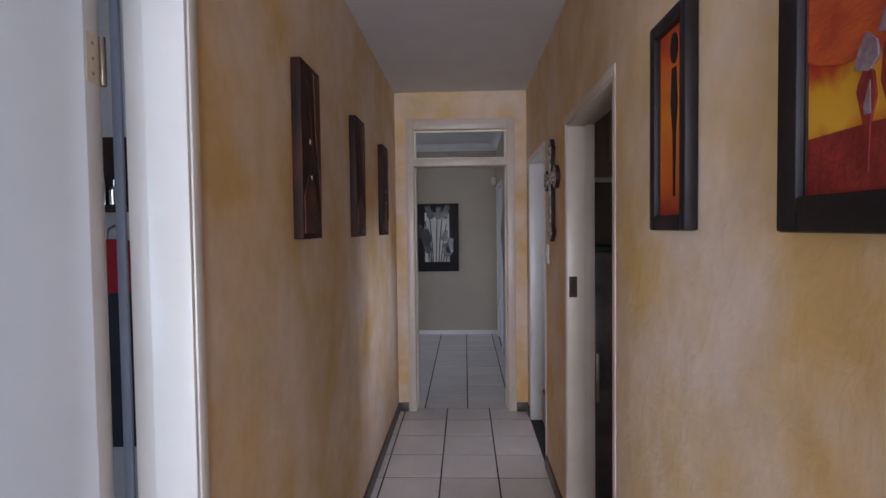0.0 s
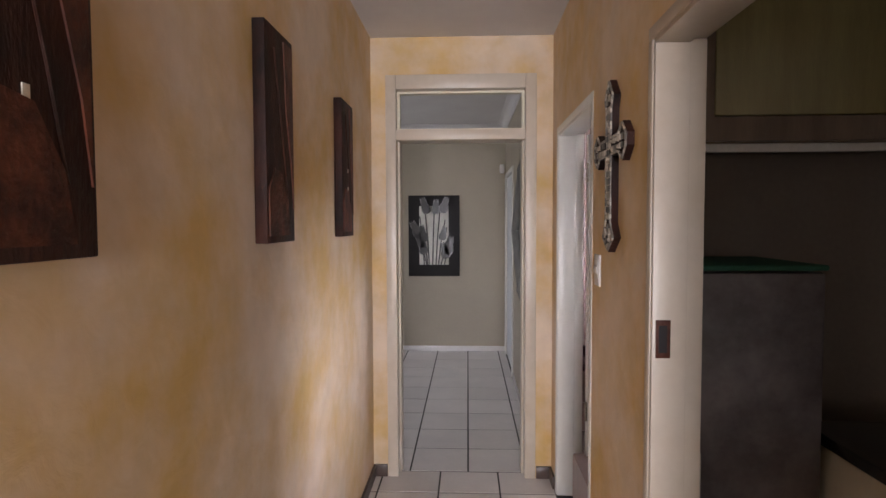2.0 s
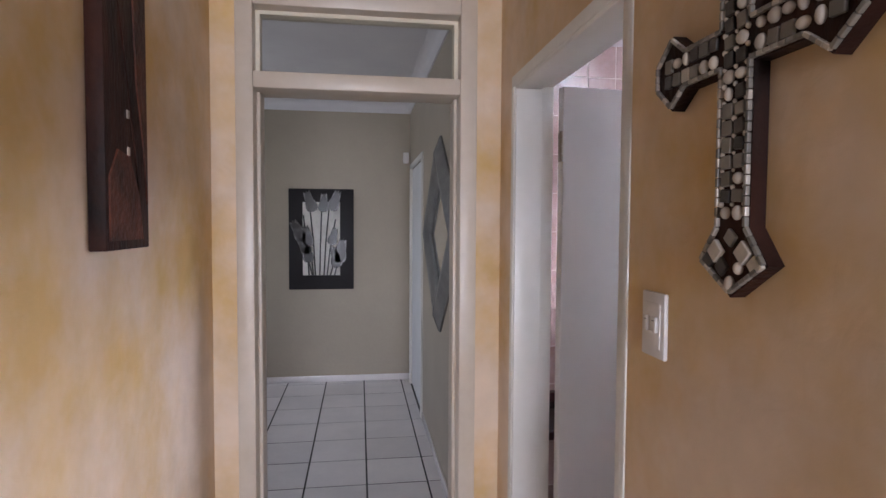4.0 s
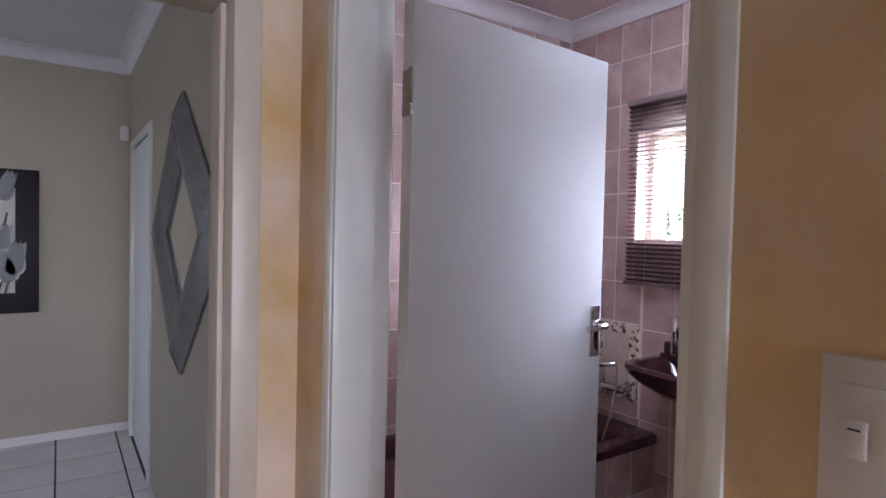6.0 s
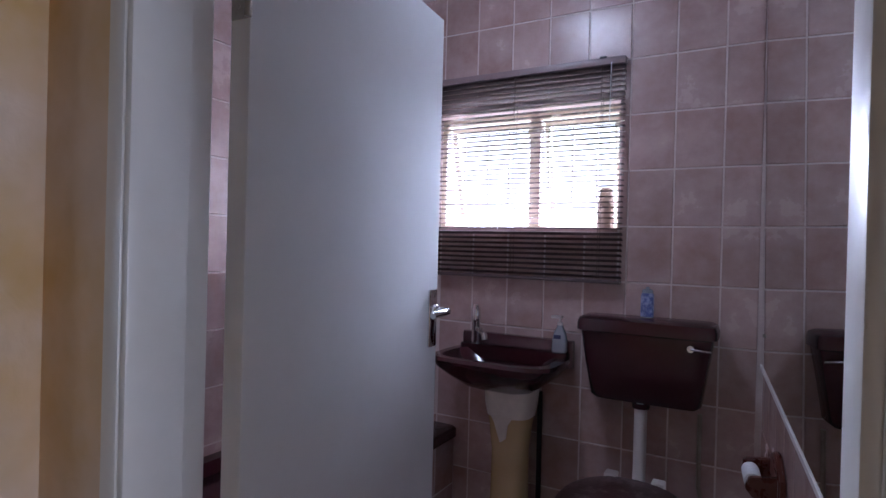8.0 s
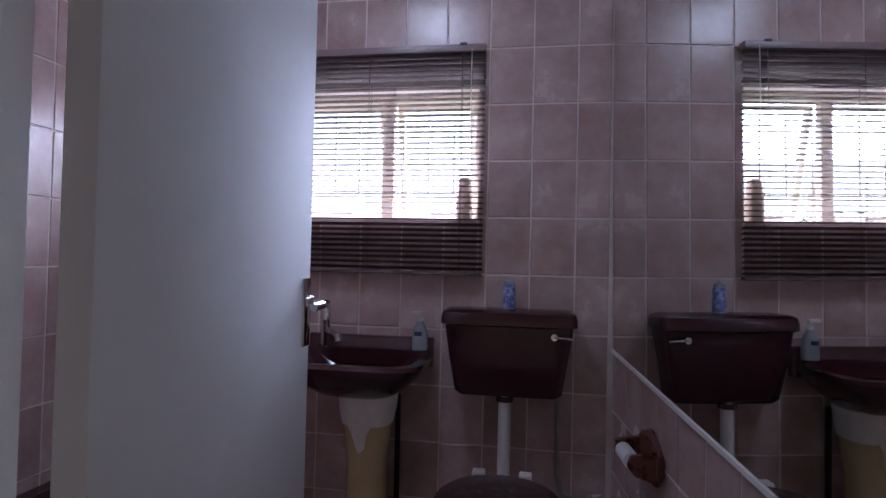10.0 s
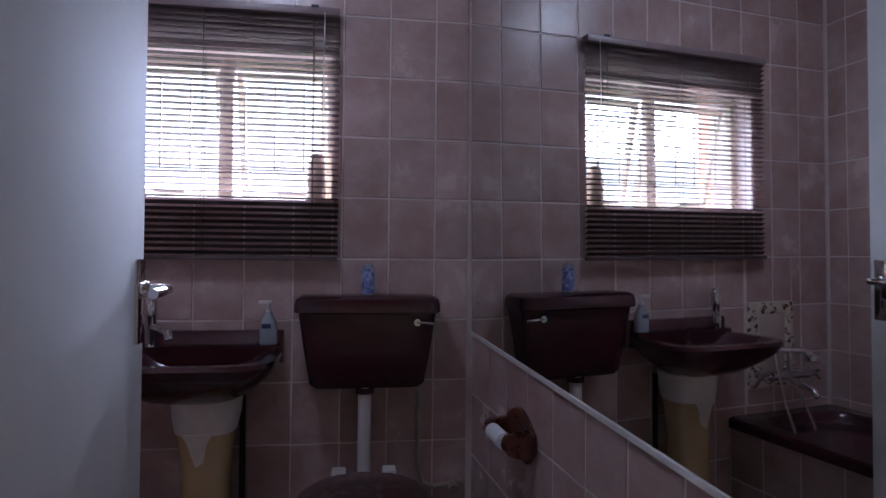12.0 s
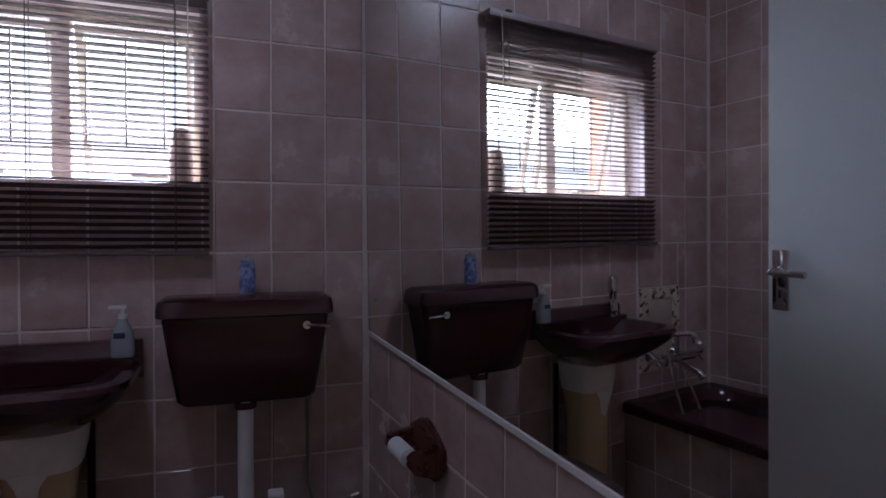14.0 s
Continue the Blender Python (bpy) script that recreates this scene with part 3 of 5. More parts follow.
def wood_plaque(y0, y1, z0, z1, inlays):
    e = thing("carved_plaque", (HL, (y0 + y1) / 2, z0), "tall dark carved wooden plaque hung on the ochre wall", "wall art", "carved plaques in the hall")
    body = boxes((HL + 0.001, HL + 0.036, y0, y1, z0, z1), bevel=0.003)
    part("board", body, WOODD, e)
    yc, f = (y0 + y1) / 2, HL + 0.036
    bm = bmesh.new()
    prism(bm, [(y0 + 0.012, z0 + 0.02), (yc + 0.07, z0 + 0.02), (yc + 0.05, z0 + 0.12), (yc, z0 + 0.20), (yc - 0.06, z0 + 0.21), (y0 + 0.012, z0 + 0.15)], f - 0.001, f + 0.004)
    part("carving", bm, WOODB, e, "red-brown carved relief")
    bm = bmesh.new()
    prism(bm, [(yc + 0.03, z1 - 0.02), (y1 - 0.012, z1 - 0.02), (y1 - 0.012, z0 + 0.10), (y1 - 0.03, z0 + 0.22), (yc + 0.045, z1 - 0.22)], f - 0.001, f + 0.0035)
    part("carving", bm, WOODB, e, "red-brown carved relief")
    part("carved_line", tube(bmesh.new(), [(f, yc - 0.05, z1 - 0.06), (f, yc - 0.01, z1 - 0.2), (f, yc + 0.03, z1 - 0.36), (f, yc + 0.06, z1 - 0.5)], 0.0035, 6), WOODD, e)
    for dy, z in inlays:
        part("inlay", boxes((f - 0.001, f + 0.002, yc + dy - 0.006, yc + dy + 0.006, z - 0.009, z + 0.009)), STONE_L, e, "small pale bone inlay")


wood_plaque(1.885, 2.125, 1.50, 2.10, [(-0.022, 1.835), (-0.01, 1.71)])
wood_plaque(2.83, 3.07, 1.492, 2.095, [])
wood_plaque(3.755, 3.985, 1.488, 2.085, [(0.0, 1.78), (0.0, 1.70), (0.0, 1.62)])


def framed_painting(name, y0, y1, z0, z1, w, paint, label):
    e = thing(name, (HR, (y0 + y1) / 2, z0), label, "painting", "paintings in the hall")
    x0, x1 = HR - 0.032, HR - 0.001
    part("canvas", boxes((HR - 0.016, HR - 0.002, y0 + w - 0.004, y1 - w + 0.004, z0 + w - 0.004, z1 - w + 0.004)), paint, e, "oil painting in red, orange and yellow")
    for q in ((y0, y0 + w, z0, z1), (y1 - w, y1, z0, z1), (y0 + w, y1 - w, z0, z0 + w), (y0 + w, y1 - w, z1 - w, z1)):
        part("frame_rail", boxes((x0, x1, *q), bevel=0.006), BLACKF, e, "black moulded wooden frame")
    i = w * 0.72
    for q in ((y0 + i, y0 + w + 0.004, z0 + i, z1 - i), (y1 - w - 0.004, y1 - i, z0 + i, z1 - i)):
        part("slip", boxes((x0 + 0.012, x1, *q), bevel=0.001), WOODD, e)
    return e


op = framed_painting("narrow_painting", 1.275, 1.512, 1.52, 2.03, 0.036, EMBER, "narrow orange painting in a black wooden frame on the wall")
bm = bmesh.new()
prism(bm, [(1.372, 1.60), (1.380, 1.60), (1.384, 1.75), (1.398, 1.82), (1.390, 1.90), (1.366, 1.90), (1.358, 1.82), (1.368, 1.74)], HR - 0.0185, HR - 0.0155)
part("dark_shape", bm, BLACKF, op, "slender dark painted shape")
part("dark_shape", prism(bmesh.new(), [(1.378 + 0.022 * math.cos(a), 1.945 + 0.036 * math.sin(a)) for a in [2 * math.pi * i / 16 for i in range(16)]], HR - 0.0185, HR - 0.0155), BLACKF, op, "slender dark painted shape")
bp_ = framed_painting("sunset_painting", 0.22, 0.912, 1.52, 2.20, 0.052, SUNSET, "large red and yellow abstract sunset painting in a black frame")
GREYP = material("grey_violet_paint", (0.16, 0.11, 0.14), 0.5, colour2=(0.34, 0.27, 0.28), scale=30, fine=80, bump=0.2)
REDP = material("scarlet_paint", (0.30, 0.022, 0.012), 0.45, colour2=(0.55, 0.10, 0.02), scale=9, fine=60, bump=0.25, stretch=(1, 1, 2))
UMBER = material("umber_paint", (0.17, 0.014, 0.014), 0.5, colour2=(0.30, 0.03, 0.02), scale=20, fine=80, bump=0.25)


def stroke(name, outline, lift, mat, parent, label):
    """Thick paint laid on the canvas, its outline in (y, z)."""
    return part(name, prism(bmesh.new(), outline, HR - 0.0162 - lift, HR - 0.0155), mat, parent, label)


stroke("paint_field", [(0.864, 1.765), (0.83, 1.750), (0.78, 1.738), (0.70, 1.742), (0.62, 1.75), (0.50, 1.76), (0.27, 1.78), (0.27, 1.83), (0.50, 1.83), (0.62, 1.825), (0.70, 1.832), (0.76, 1.85), (0.80, 1.88), (0.825, 1.93), (0.845, 1.90), (0.864, 1.84)], 0.0012, REDP, bp_, "sweeping scarlet paint")
stroke("paint_field", [(0.864, 1.570), (0.27, 1.570), (0.27, 1.645), (0.55, 1.652), (0.72, 1.655), (0.864, 1.652)], 0.0010, UMBER, bp_, "dark red painted ground")
for cy, zb, zt, wd in ((0.735, 1.595, 1.765, 0.036), (0.69, 1.60, 1.80, 0.042), (0.635, 1.595, 1.78, 0.04), (0.57, 1.60, 1.79, 0.04)):
    stroke("paint_stroke", [(cy - wd * 0.12, zb), (cy + wd * 0.12, zb), (cy + wd * 0.16, zb + 0.06), (cy + wd * 0.5, zb + 0.10), (cy + wd * 0.42, zt - 0.06), (cy + wd * 0.1, zt - 0.04), (cy - wd * 0.3, zt - 0.05), (cy - wd * 0.45, zb + 0.09), (cy - wd * 0.2, zb + 0.06)], 0.0026, UMBER, bp_, "brown upright brush shape")
    stroke("paint_stroke", [(cy - wd * 0.25, zb + 0.07), (cy + wd * 0.05, zb + 0.07), (cy + wd * 0.1, zt - 0.09), (cy - wd * 0.2, zt - 0.06)], 0.0036, GREYP, bp_, "grey-violet brush shape")
    stroke("paint_stroke", [(cy - wd * 0.6, zt - 0.035), (cy - wd * 0.1, zt - 0.048), (cy + wd * 0.6, zt - 0.042), (cy + wd * 0.4, zt - 0.022), (cy, zt), (cy - wd * 0.5, zt - 0.015)], 0.0040, GREYP, bp_, "grey-violet brush shape")
stroke("paint_stroke", [(0.72, 1.865), (0.66, 1.885), (0.60, 1.93), (0.66, 1.92), (0.70, 1.885)], 0.003, BLACKF, bp_, "black brush shape")

# mosaic cross
CY, CZ, CX = 3.275, 1.80, HR - 0.026


def cross_outline(g):
    """The outline of the cross, drawn in by g."""
    s, a = 0.037 - g, 0.033 - g
    d = 0.075 - g * 1.2
    half = [(s, CZ - 0.245 - 0.01), (d, CZ - 0.305), (0, CZ - 0.355 + g * 1.3), (-d, CZ - 0.305), (-s, CZ - 0.255), (-s, CZ - a), (-0.125, CZ - a), (-0.165, CZ - 0.062 + g), (-0.215 + g, CZ - 0.02), (-0.215 + g, CZ + 0.02), (-0.165, CZ + 0.062 - g), (-0.125, CZ + a), (-s, CZ + a), (-s, CZ + 0.125), (-0.058 + g, CZ + 0.165), (0, CZ + 0.225 - g), (0.058 - g, CZ + 0.165), (s, CZ + 0.125), (s, CZ + a), (0.125, CZ + a), (0.165, CZ + 0.062 - g), (0.215 - g, CZ + 0.02), (0.215 - g, CZ - 0.02), (0.165, CZ - 0.062 + g), (0.125, CZ - a), (s, CZ - a)]
    return [(CY + p, z) for p, z in half]


mc = thing("mosaic_cross", (HR, CY, 1.445), "dark cross set with grey and pearly mosaic stones", "wall cross")
part("back_board", prism(bmesh.new(), cross_outline(0), HR - 0.001, HR - 0.024), WOODD, mc, "dark wooden back board")
ol = cross_outline(0.006)
rng = random.Random(3)
bead = bmesh.new()
box(bead, -0.004, 0.004, -0.0088, 0.0088, -0.0034, 0.0034, bevel=0.0014)
bead_me = bpy.data.meshes.new("border_stone")
bead.to_mesh(bead_me)
bead.free()
bead_me.materials.append(STONE_L)
bead_g = bead_me.copy()
bead_g.materials[0] = STONE_G
for i in range(len(ol)):
    p, q = Vector((0, *ol[i])), Vector((0, *ol[(i + 1) % len(ol)]))
    n = max(1, round((q - p).length / 0.014))
    ang = math.atan2(q.z - p.z, q.y - p.y)
    for k in range(n):
        c = p.lerp(q, (k + 0.5) / n)
        piece("border_stone", bead_me if rng.random() < 0.4 else bead_g, mc, Matrix.Translation((CX - HR, c.y - CY, c.z - 1.445)) @ Matrix.Rotation(ang, 4, "X") @ Matrix.Diagonal((1, (q - p).length / n / 0.019, 1, 1)))
sq = bmesh.new()
box(sq, -0.004, 0.004, -0.011, 0.011, -0.011, 0.011, bevel=0.0018)
sq_me = bpy.data.meshes.new("square_stone")
sq.to_mesh(sq_me)
sq.free()
rd = bmesh.new()
bmesh.ops.create_uvsphere(rd, u_segments=10, v_segments=6, radius=0.011)
rd_me = bpy.data.meshes.new("pearl")
rd.to_mesh(rd_me)
rd.free()
rd_me.materials.append(STONE_L)
rd_me.shade_smooth()
sqs = []
for mt in (STONE_D, STONE_G, STONE_L):
    c = sq_me.copy()
    c.materials.append(mt)
    sqs.append(c)
spots = [(dy, CZ + dz) for dz in [-0.235 + 0.024 * i for i in range(16)] for dy in (-0.013, 0.013)] + [(s * d, CZ + dz) for s in (-1, 1) for d in (0.05, 0.074, 0.098, 0.122, 0.148, 0.172) for dz in (-0.013, 0.013)] + [(0, CZ - 0.27), (-0.018, CZ - 0.312), (0.018, CZ - 0.312), (0, CZ - 0.335), (0.05, CZ - 0.305), (-0.05, CZ - 0.305), (0, CZ + 0.165), (0, CZ + 0.19), (-0.028, CZ + 0.155), (0.028, CZ + 0.155)]
for i, (dy, z) in enumerate(spots):
    if rng.random() < 0.3:
        piece("pearl", rd_me, mc, Matrix.Translation((CX - HR, dy, z - 1.445)) @ Matrix.Diagonal((0.6, rng.uniform(0.7, 1.15), rng.uniform(0.7, 1.1), 1)))
    else:
        piece("mosaic_stone", sqs[rng.choice((0, 0, 1, 1, 1, 2))], mc, Matrix.Translation((CX - HR + 0.001, dy, z - 1.445)) @ Matrix.Rotation(rng.uniform(-0.12, 0.12) + (0.785 if z < CZ - 0.26 else 0), 4, "X") @ Matrix.Diagonal((1, rng.uniform(0.8, 1.05), rng.uniform(0.8, 1.0), 1)))

for dz in [-0.223 + 0.024 * i for i in range(15)]:
    for dy in (-0.024, 0.0, 0.024):
        k = rng.uniform(0.25, 0.45)
        piece("pearl", rd_me, mc, Matrix.Translation((CX - HR + 0.001, dy, CZ + dz - 1.445)) @ Matrix.Diagonal((k, k, k, 1)))
for dy, z in ((-0.03, CZ - 0.29), (0.03, CZ - 0.29)):
    piece("mosaic_stone", sqs[2], mc, Matrix.Translation((CX - HR - 0.002, dy, z - 1.445)) @ Matrix.Rotation(0.785, 4, "X") @ Matrix.Diagonal((1, 1.15, 1.15, 1)))

sw = thing("light_switch", (HR, 3.514, 1.304), "white plastic double light switch plate on the ochre wall", "switch")
part("cover_plate", boxes((HR - 0.010, HR - 0.001, 3.474, 3.554, 1.304, 1.424), bevel=0.003), PLASTIC, sw)
part("insert", boxes((HR - 0.012, HR - 0.009, 3.486, 3.542, 1.322, 1.405), bevel=0.0012), PLASTIC, sw)
for yy in (3.501, 3.528):
    r = part("rocker", boxes((HR - 0.017, HR - 0.011, yy - 0.008, yy + 0.008, 1.352, 1.380), bevel=0.002), PLASTIC, sw)
    part("mark", boxes((HR - 0.0176, HR - 0.0168, yy - 0.004, yy + 0.004, 1.3725, 1.374)), BLACKF, r)

# ---- far room things ----
tp_ = thing("tulip_picture", (-0.383, FY, 0.907), "black framed relief picture of silver-grey tulips on ivory", "picture")
part("board", boxes((-0.688, -0.078, FY - 0.03, FY - 0.001, 0.907, 1.870), bevel=0.004), BLACKF, tp_)
part("ivory_panel", boxes((-0.557, -0.208, FY - 0.036, FY - 0.029, 1.044, 1.743), bevel=0.002), IVORY, tp_)
ST_ = FY - 0.038
for i, (bx_, tx, tz) in enumerate(((-0.50, -0.55, 1.62), (-0.47, -0.60, 1.44), (-0.44, -0.49, 1.70), (-0.40, -0.38, 1.66), (-0.36, -0.31, 1.70), (-0.33, -0.25, 1.58), (-0.30, -0.20, 1.30), (-0.26, -0.17, 1.32), (-0.46, -0.50, 1.36))):
    part("stem", tube(bmesh.new(), [(bx_, ST_, 1.046), ((bx_ * 2 + tx) / 3, ST_ - 0.004, 1.046 + (tz - 1.046) * 0.45), (tx, ST_ - 0.006, tz)], 0.007, 6), SILVERP if i % 2 else STONE_D, tp_)
for tx, tz, lean, sc in ((-0.49, 1.75, -0.35, 1.1), (-0.36, 1.74, 0.05, 0.95), (-0.255, 1.76, 0.35, 1.1), (-0.60, 1.47, -0.5, 1.2), (-0.52, 1.42, -0.2, 1.15), (-0.55, 1.33, -0.5, 1.0), (-0.51, 1.26, -0.1, 1.0), (-0.20, 1.28, 0.2, 1.25), (-0.25, 1.22, -0.2, 1.1), (-0.27, 1.42, 0.25, 0.9)):
    for dl in (-0.28, 0.0, 0.28):
        bm = bmesh.new()
        pts = []
        for k in range(14):
            a = 2 * math.pi * k / 14
            pts.append((0.052 * sc * math.sin(a) * abs(math.sin(a / 2)), 0.095 * sc * math.cos(a)))
        ca, sa = math.cos(-lean - dl), math.sin(-lean - dl)
        prism(bm, [(tx + x * ca - z * sa, tz + x * sa + z * ca) for x, z in pts], ST_ - 0.014 + 0.004 * abs(dl), ST_ - 0.004, "y")
        part("petal", bm, SILVERP if dl else STONE_D, tp_)

dm = thing("diamond_mirror", (FX, 5.95, 0.885), "diamond-shaped mirror in a broad hammered pewter frame", "mirror")
RC = [(5.17, 1.49), (5.95, 2.075), (6.70, 1.475), (5.95, 0.885)]


def diamond_ring(k, x):
    cy, cz = 5.97, 1.48
    return [(x, cy + (y - cy) * k, cz + (z - cz) * k) for y, z in RC]


bm = bmesh.new()
loft(bm, [diamond_ring(1.0, FX - 0.001), diamond_ring(1.0, FX - 0.012), diamond_ring(0.82, FX - 0.05), diamond_ring(0.55, FX - 0.026), diamond_ring(0.52, FX - 0.012), diamond_ring(0.52, FX - 0.001)], False, False)
part("frame", bm, PEWTER, dm)
part("mirror_glass", prism(bmesh.new(), [(y, z) for _, y, z in diamond_ring(0.525, 0)], FX - 0.008, FX - 0.002), MIRROR, dm)
for i in range(4):
    a, b = diamond_ring(0.99, FX - 0.014)[i], diamond_ring(0.55, FX - 0.027)[i]
    m_ = diamond_ring(0.82, FX - 0.0515)[i]
    part("seam", tube(bmesh.new(), [a, m_, b], 0.003, 6), PEWTER, dm)

sn = thing("motion_sensor", (0.43, FY, 2.13), "small white alarm sensor in the corner of the wall", "sensor")
bm = bmesh.new()
loft(bm, [squircle(0.425, FY - 0.03, 2.13, 0.022, 0.022), squircle(0.425, FY - 0.034, 2.15, 0.028, 0.028), squircle(0.425, FY - 0.036, 2.20, 0.028, 0.028), squircle(0.425, FY - 0.03, 2.23, 0.024, 0.024)])
part("housing", bm, PLASTIC, sn)
part("bracket", boxes((0.412, 0.438, FY - 0.012, FY - 0.001, 2.14, 2.22)), PLASTIC, sn)

# ---- kitchen things ----
fr = thing("fridge", (0.95, 3.2, 0), "dull grey fridge standing in the dim kitchen", "fridge")
part("body", boxes((0.668, 1.085, 3.10, 3.49, 0.03, 1.40), bevel=0.012), FRIDGE, fr)
part("door", boxes((0.668, 1.085, 3.045, 3.092, 0.05, 1.395), bevel=0.012), FRIDGE, fr)
part("handle", boxes((0.695, 0.715, 3.012, 3.043, 0.60, 0.86), bevel=0.005), STEEL, fr)
for q in ((0.70, 3.13), (1.05, 3.13), (0.70, 3.44), (1.05, 3.44)):
    part("foot", lathe(bmesh.new(), [(0.018, 0), (0.018, 0.032)], (*q, 0), seg=10), BLACKF, fr)
solid("green_cloth", boxes((0.667, 1.09, 3.04, 3.485, 1.401, 1.418), bevel=0.006), GREEN, "dark green cloth spread on the fridge top", "cloth")


def cabinet(name, x0, x1, y0, y1, z0, z1, doors, mat, panel, label):
    e = thing(name, ((x0 + x1) / 2, (y0 + y1) / 2, z0), label, "cabinet", "kitchen cabinets")
    part("body", boxes((x0, x1, y0, y1, z0, z1), bevel=0.002), mat, e)
    w = (x1 - x0) / doors
    for i in range(doors):
        a, b = x0 + i * w + 0.004, x0 + (i + 1) * w - 0.004
        w0 = 0.10
        d = part("door", boxes((a, a + w0, y0 - 0.022, y0 - 0.001, z0 + 0.004, z1 - 0.004), (b - w0, b, y0 - 0.022, y0 - 0.001, z0 + 0.004, z1 - 0.004), (a + w0, b - w0, y0 - 0.022, y0 - 0.001, z0 + 0.004, z0 + 0.08), (a + w0, b - w0, y0 - 0.022, y0 - 0.001, z1 - 0.08, z1 - 0.004)), mat, e)
        part("panel", boxes((a + w0 + 0.004, b - w0 - 0.004, y0 - 0.016, y0 - 0.003, z0 + 0.085, z1 - 0.085), bevel=0.006), panel, d, "paler olive raised panel")
    return e


for x0 in (0.70, 1.48):
    cabinet("wall_cabinet", x0, x0 + 0.77, 3.20, 3.495, 1.80, 2.50, 1, KWOOD, KPANEL, "brown oak wall cabinet with a pale raised panel")
solid("pelmet", boxes((0.665, 2.40, 3.205, 3.225, 1.772, 1.799), bevel=0.003), IVORY, "pale strip under the wall cabinets", "trim", S)
bc = thing("base_cabinet", (1.4, 2.3, 0), "pale kitchen base cabinet under a black worktop", "cabinet")
part("body", boxes((1.14, 1.70, 1.2, 3.19, 0.0, 0.86), bevel=0.002), CREAM, bc)
for i in range(4):
    part("door", boxes((1.12, 1.138, 1.205 + i * 0.496, 1.69 + i * 0.496, 0.1, 0.85), bevel=0.004), CREAM, bc)
solid("worktop", boxes((1.10, 1.72, 1.19, 3.19, 0.861, 0.90), bevel=0.006), GRANITE, "glossy black kitchen worktop on pale cabinets", "worktop")

# ---- bedroom things seen past the door ----
JX = -1.55
rj = thing("hanging_jacket", (JX, 2.46, 0.5), "red and dark clothes hanging on the bedroom wall", "jacket")
bm = bmesh.new()
loft(bm, [squircle(JX, 2.44, z, a, 0.05, 16, 2.5) for z, a in ((1.27, 0.20), (1.34, 0.22), (1.44, 0.2), (1.50, 0.08))])
part("red_top", bm, RED, rj)
bm = bmesh.new()
loft(bm, [squircle(JX, 2.44, z, a, 0.05, 16, 2.5) for z, a in ((0.60, 0.20), (0.8, 0.22), (1.1, 0.2), (1.269, 0.19))])
part("dark_skirt", bm, DARKC, rj)
part("hook", tube(bmesh.new(), [(JX, 2.499, 1.56), (JX, 2.45, 1.54), (JX, 2.44, 1.495)], 0.006), STEEL, rj)
solid("linen_heap", boxes((-2.0, -0.95, 1.75, 2.35, -0.005, 0.30), bevel=0.05), LINEN, "pale folded bed linen piled on the floor", "bed linen")
shf = thing("wall_shelf", (JX, 2.45, 1.62), "dark wooden wall shelf holding a few small bottles", "shelf")
part("board", boxes((JX - 0.35, JX + 0.35, 2.36, 2.499, 1.62, 1.645), bevel=0.002), WOODD, shf)
part("back_panel", boxes((JX - 0.35, JX + 0.35, 2.485, 2.499, 1.646, 1.95), bevel=0.002), WOODD, shf)
for dx, hgt in ((-0.07, 0.13), (0.0, 0.18), (0.06, 0.11)):
    solid("small_bottle", lathe(bmesh.new(), [(0.02, 0), (0.024, 0.004), (0.024, hgt * 0.6), (0.009, hgt * 0.75), (0.009, hgt)], (JX + dx, 2.42, 1.6455), seg=14), CHROME, "small shiny bottle standing on the dark shelf", "bottle", group="bottles on the shelf")

# ---- bathroom window and blind ----
WX = 2.275
wd = thing("window_1", (WX, 4.6, 1.487), "cream steel window with two top-hung panes ajar", "window", kind=S)
for q in ((4.21, 4.235, 1.487, 1.978), (4.98, 5.005, 1.487, 1.978), (4.235, 4.98, 1.487, 1.512), (4.235, 4.98, 1.95, 1.978), (4.545, 4.592, 1.512, 1.95)):
    part("frame_rail", boxes((WX, WX + 0.035, *q), bevel=0.003), CREAM, wd)
solid("window_sill", boxes((BX1 - 0.002, WX, 4.211, 5.004, 1.487, 1.497), bevel=0.002), WTILE, "mauve tiled window sill", "sill", S)
for y0, y1 in ((4.237, 4.543), (4.594, 4.978)):
    sash = part("sash", boxes((-0.012, 0.012, y0, y0 + 0.022, -0.434, 0), (-0.012, 0.012, y1 - 0.022, y1, -0.434, 0), (-0.012, 0.012, y0 + 0.022, y1 - 0.022, -0.022, 0), (-0.012, 0.012, y0 + 0.022, y1 - 0.022, -0.434, -0.412)), CREAM, wd, "cream steel sash pushed open")
    sash.matrix_basis = Matrix.Translation((WX + 0.045, 0, 1.948)) @ Matrix.Rotation(radians(-15), 4, "Y")
    gl = part("pane", boxes((-0.002, 0.002, y0 + 0.02, y1 - 0.02, -0.415, -0.02)), GLASS, sash)
    gl.visible_shadow = False
    part("stay", tube(bmesh.new(), [(WX - 0.01, (y0 + y1) / 2 - 0.09, 1.522), (WX - 0.015, (y0 + y1) / 2, 1.524), (WX + 0.13, (y0 + y1) / 2 + 0.01, 1.53)], 0.006, 8), STEEL, wd, "window stay")
bb = thing("burglar_bars", (2.26, 4.6, 1.5), "thin steel burglar bars across the window", "bars")
for z in (1.60, 1.90):
    part("bar", boxes((2.259, 2.263, 4.212, 5.003, z - 0.0025, z + 0.0025)), STEEL, bb)
for y in (4.31, 4.407, 4.505, 4.68, 4.775, 4.885):
    part("bar", boxes((2.2635, 2.2685, y - 0.0025, y + 0.0025, 1.60, 1.90)), STEEL, bb)

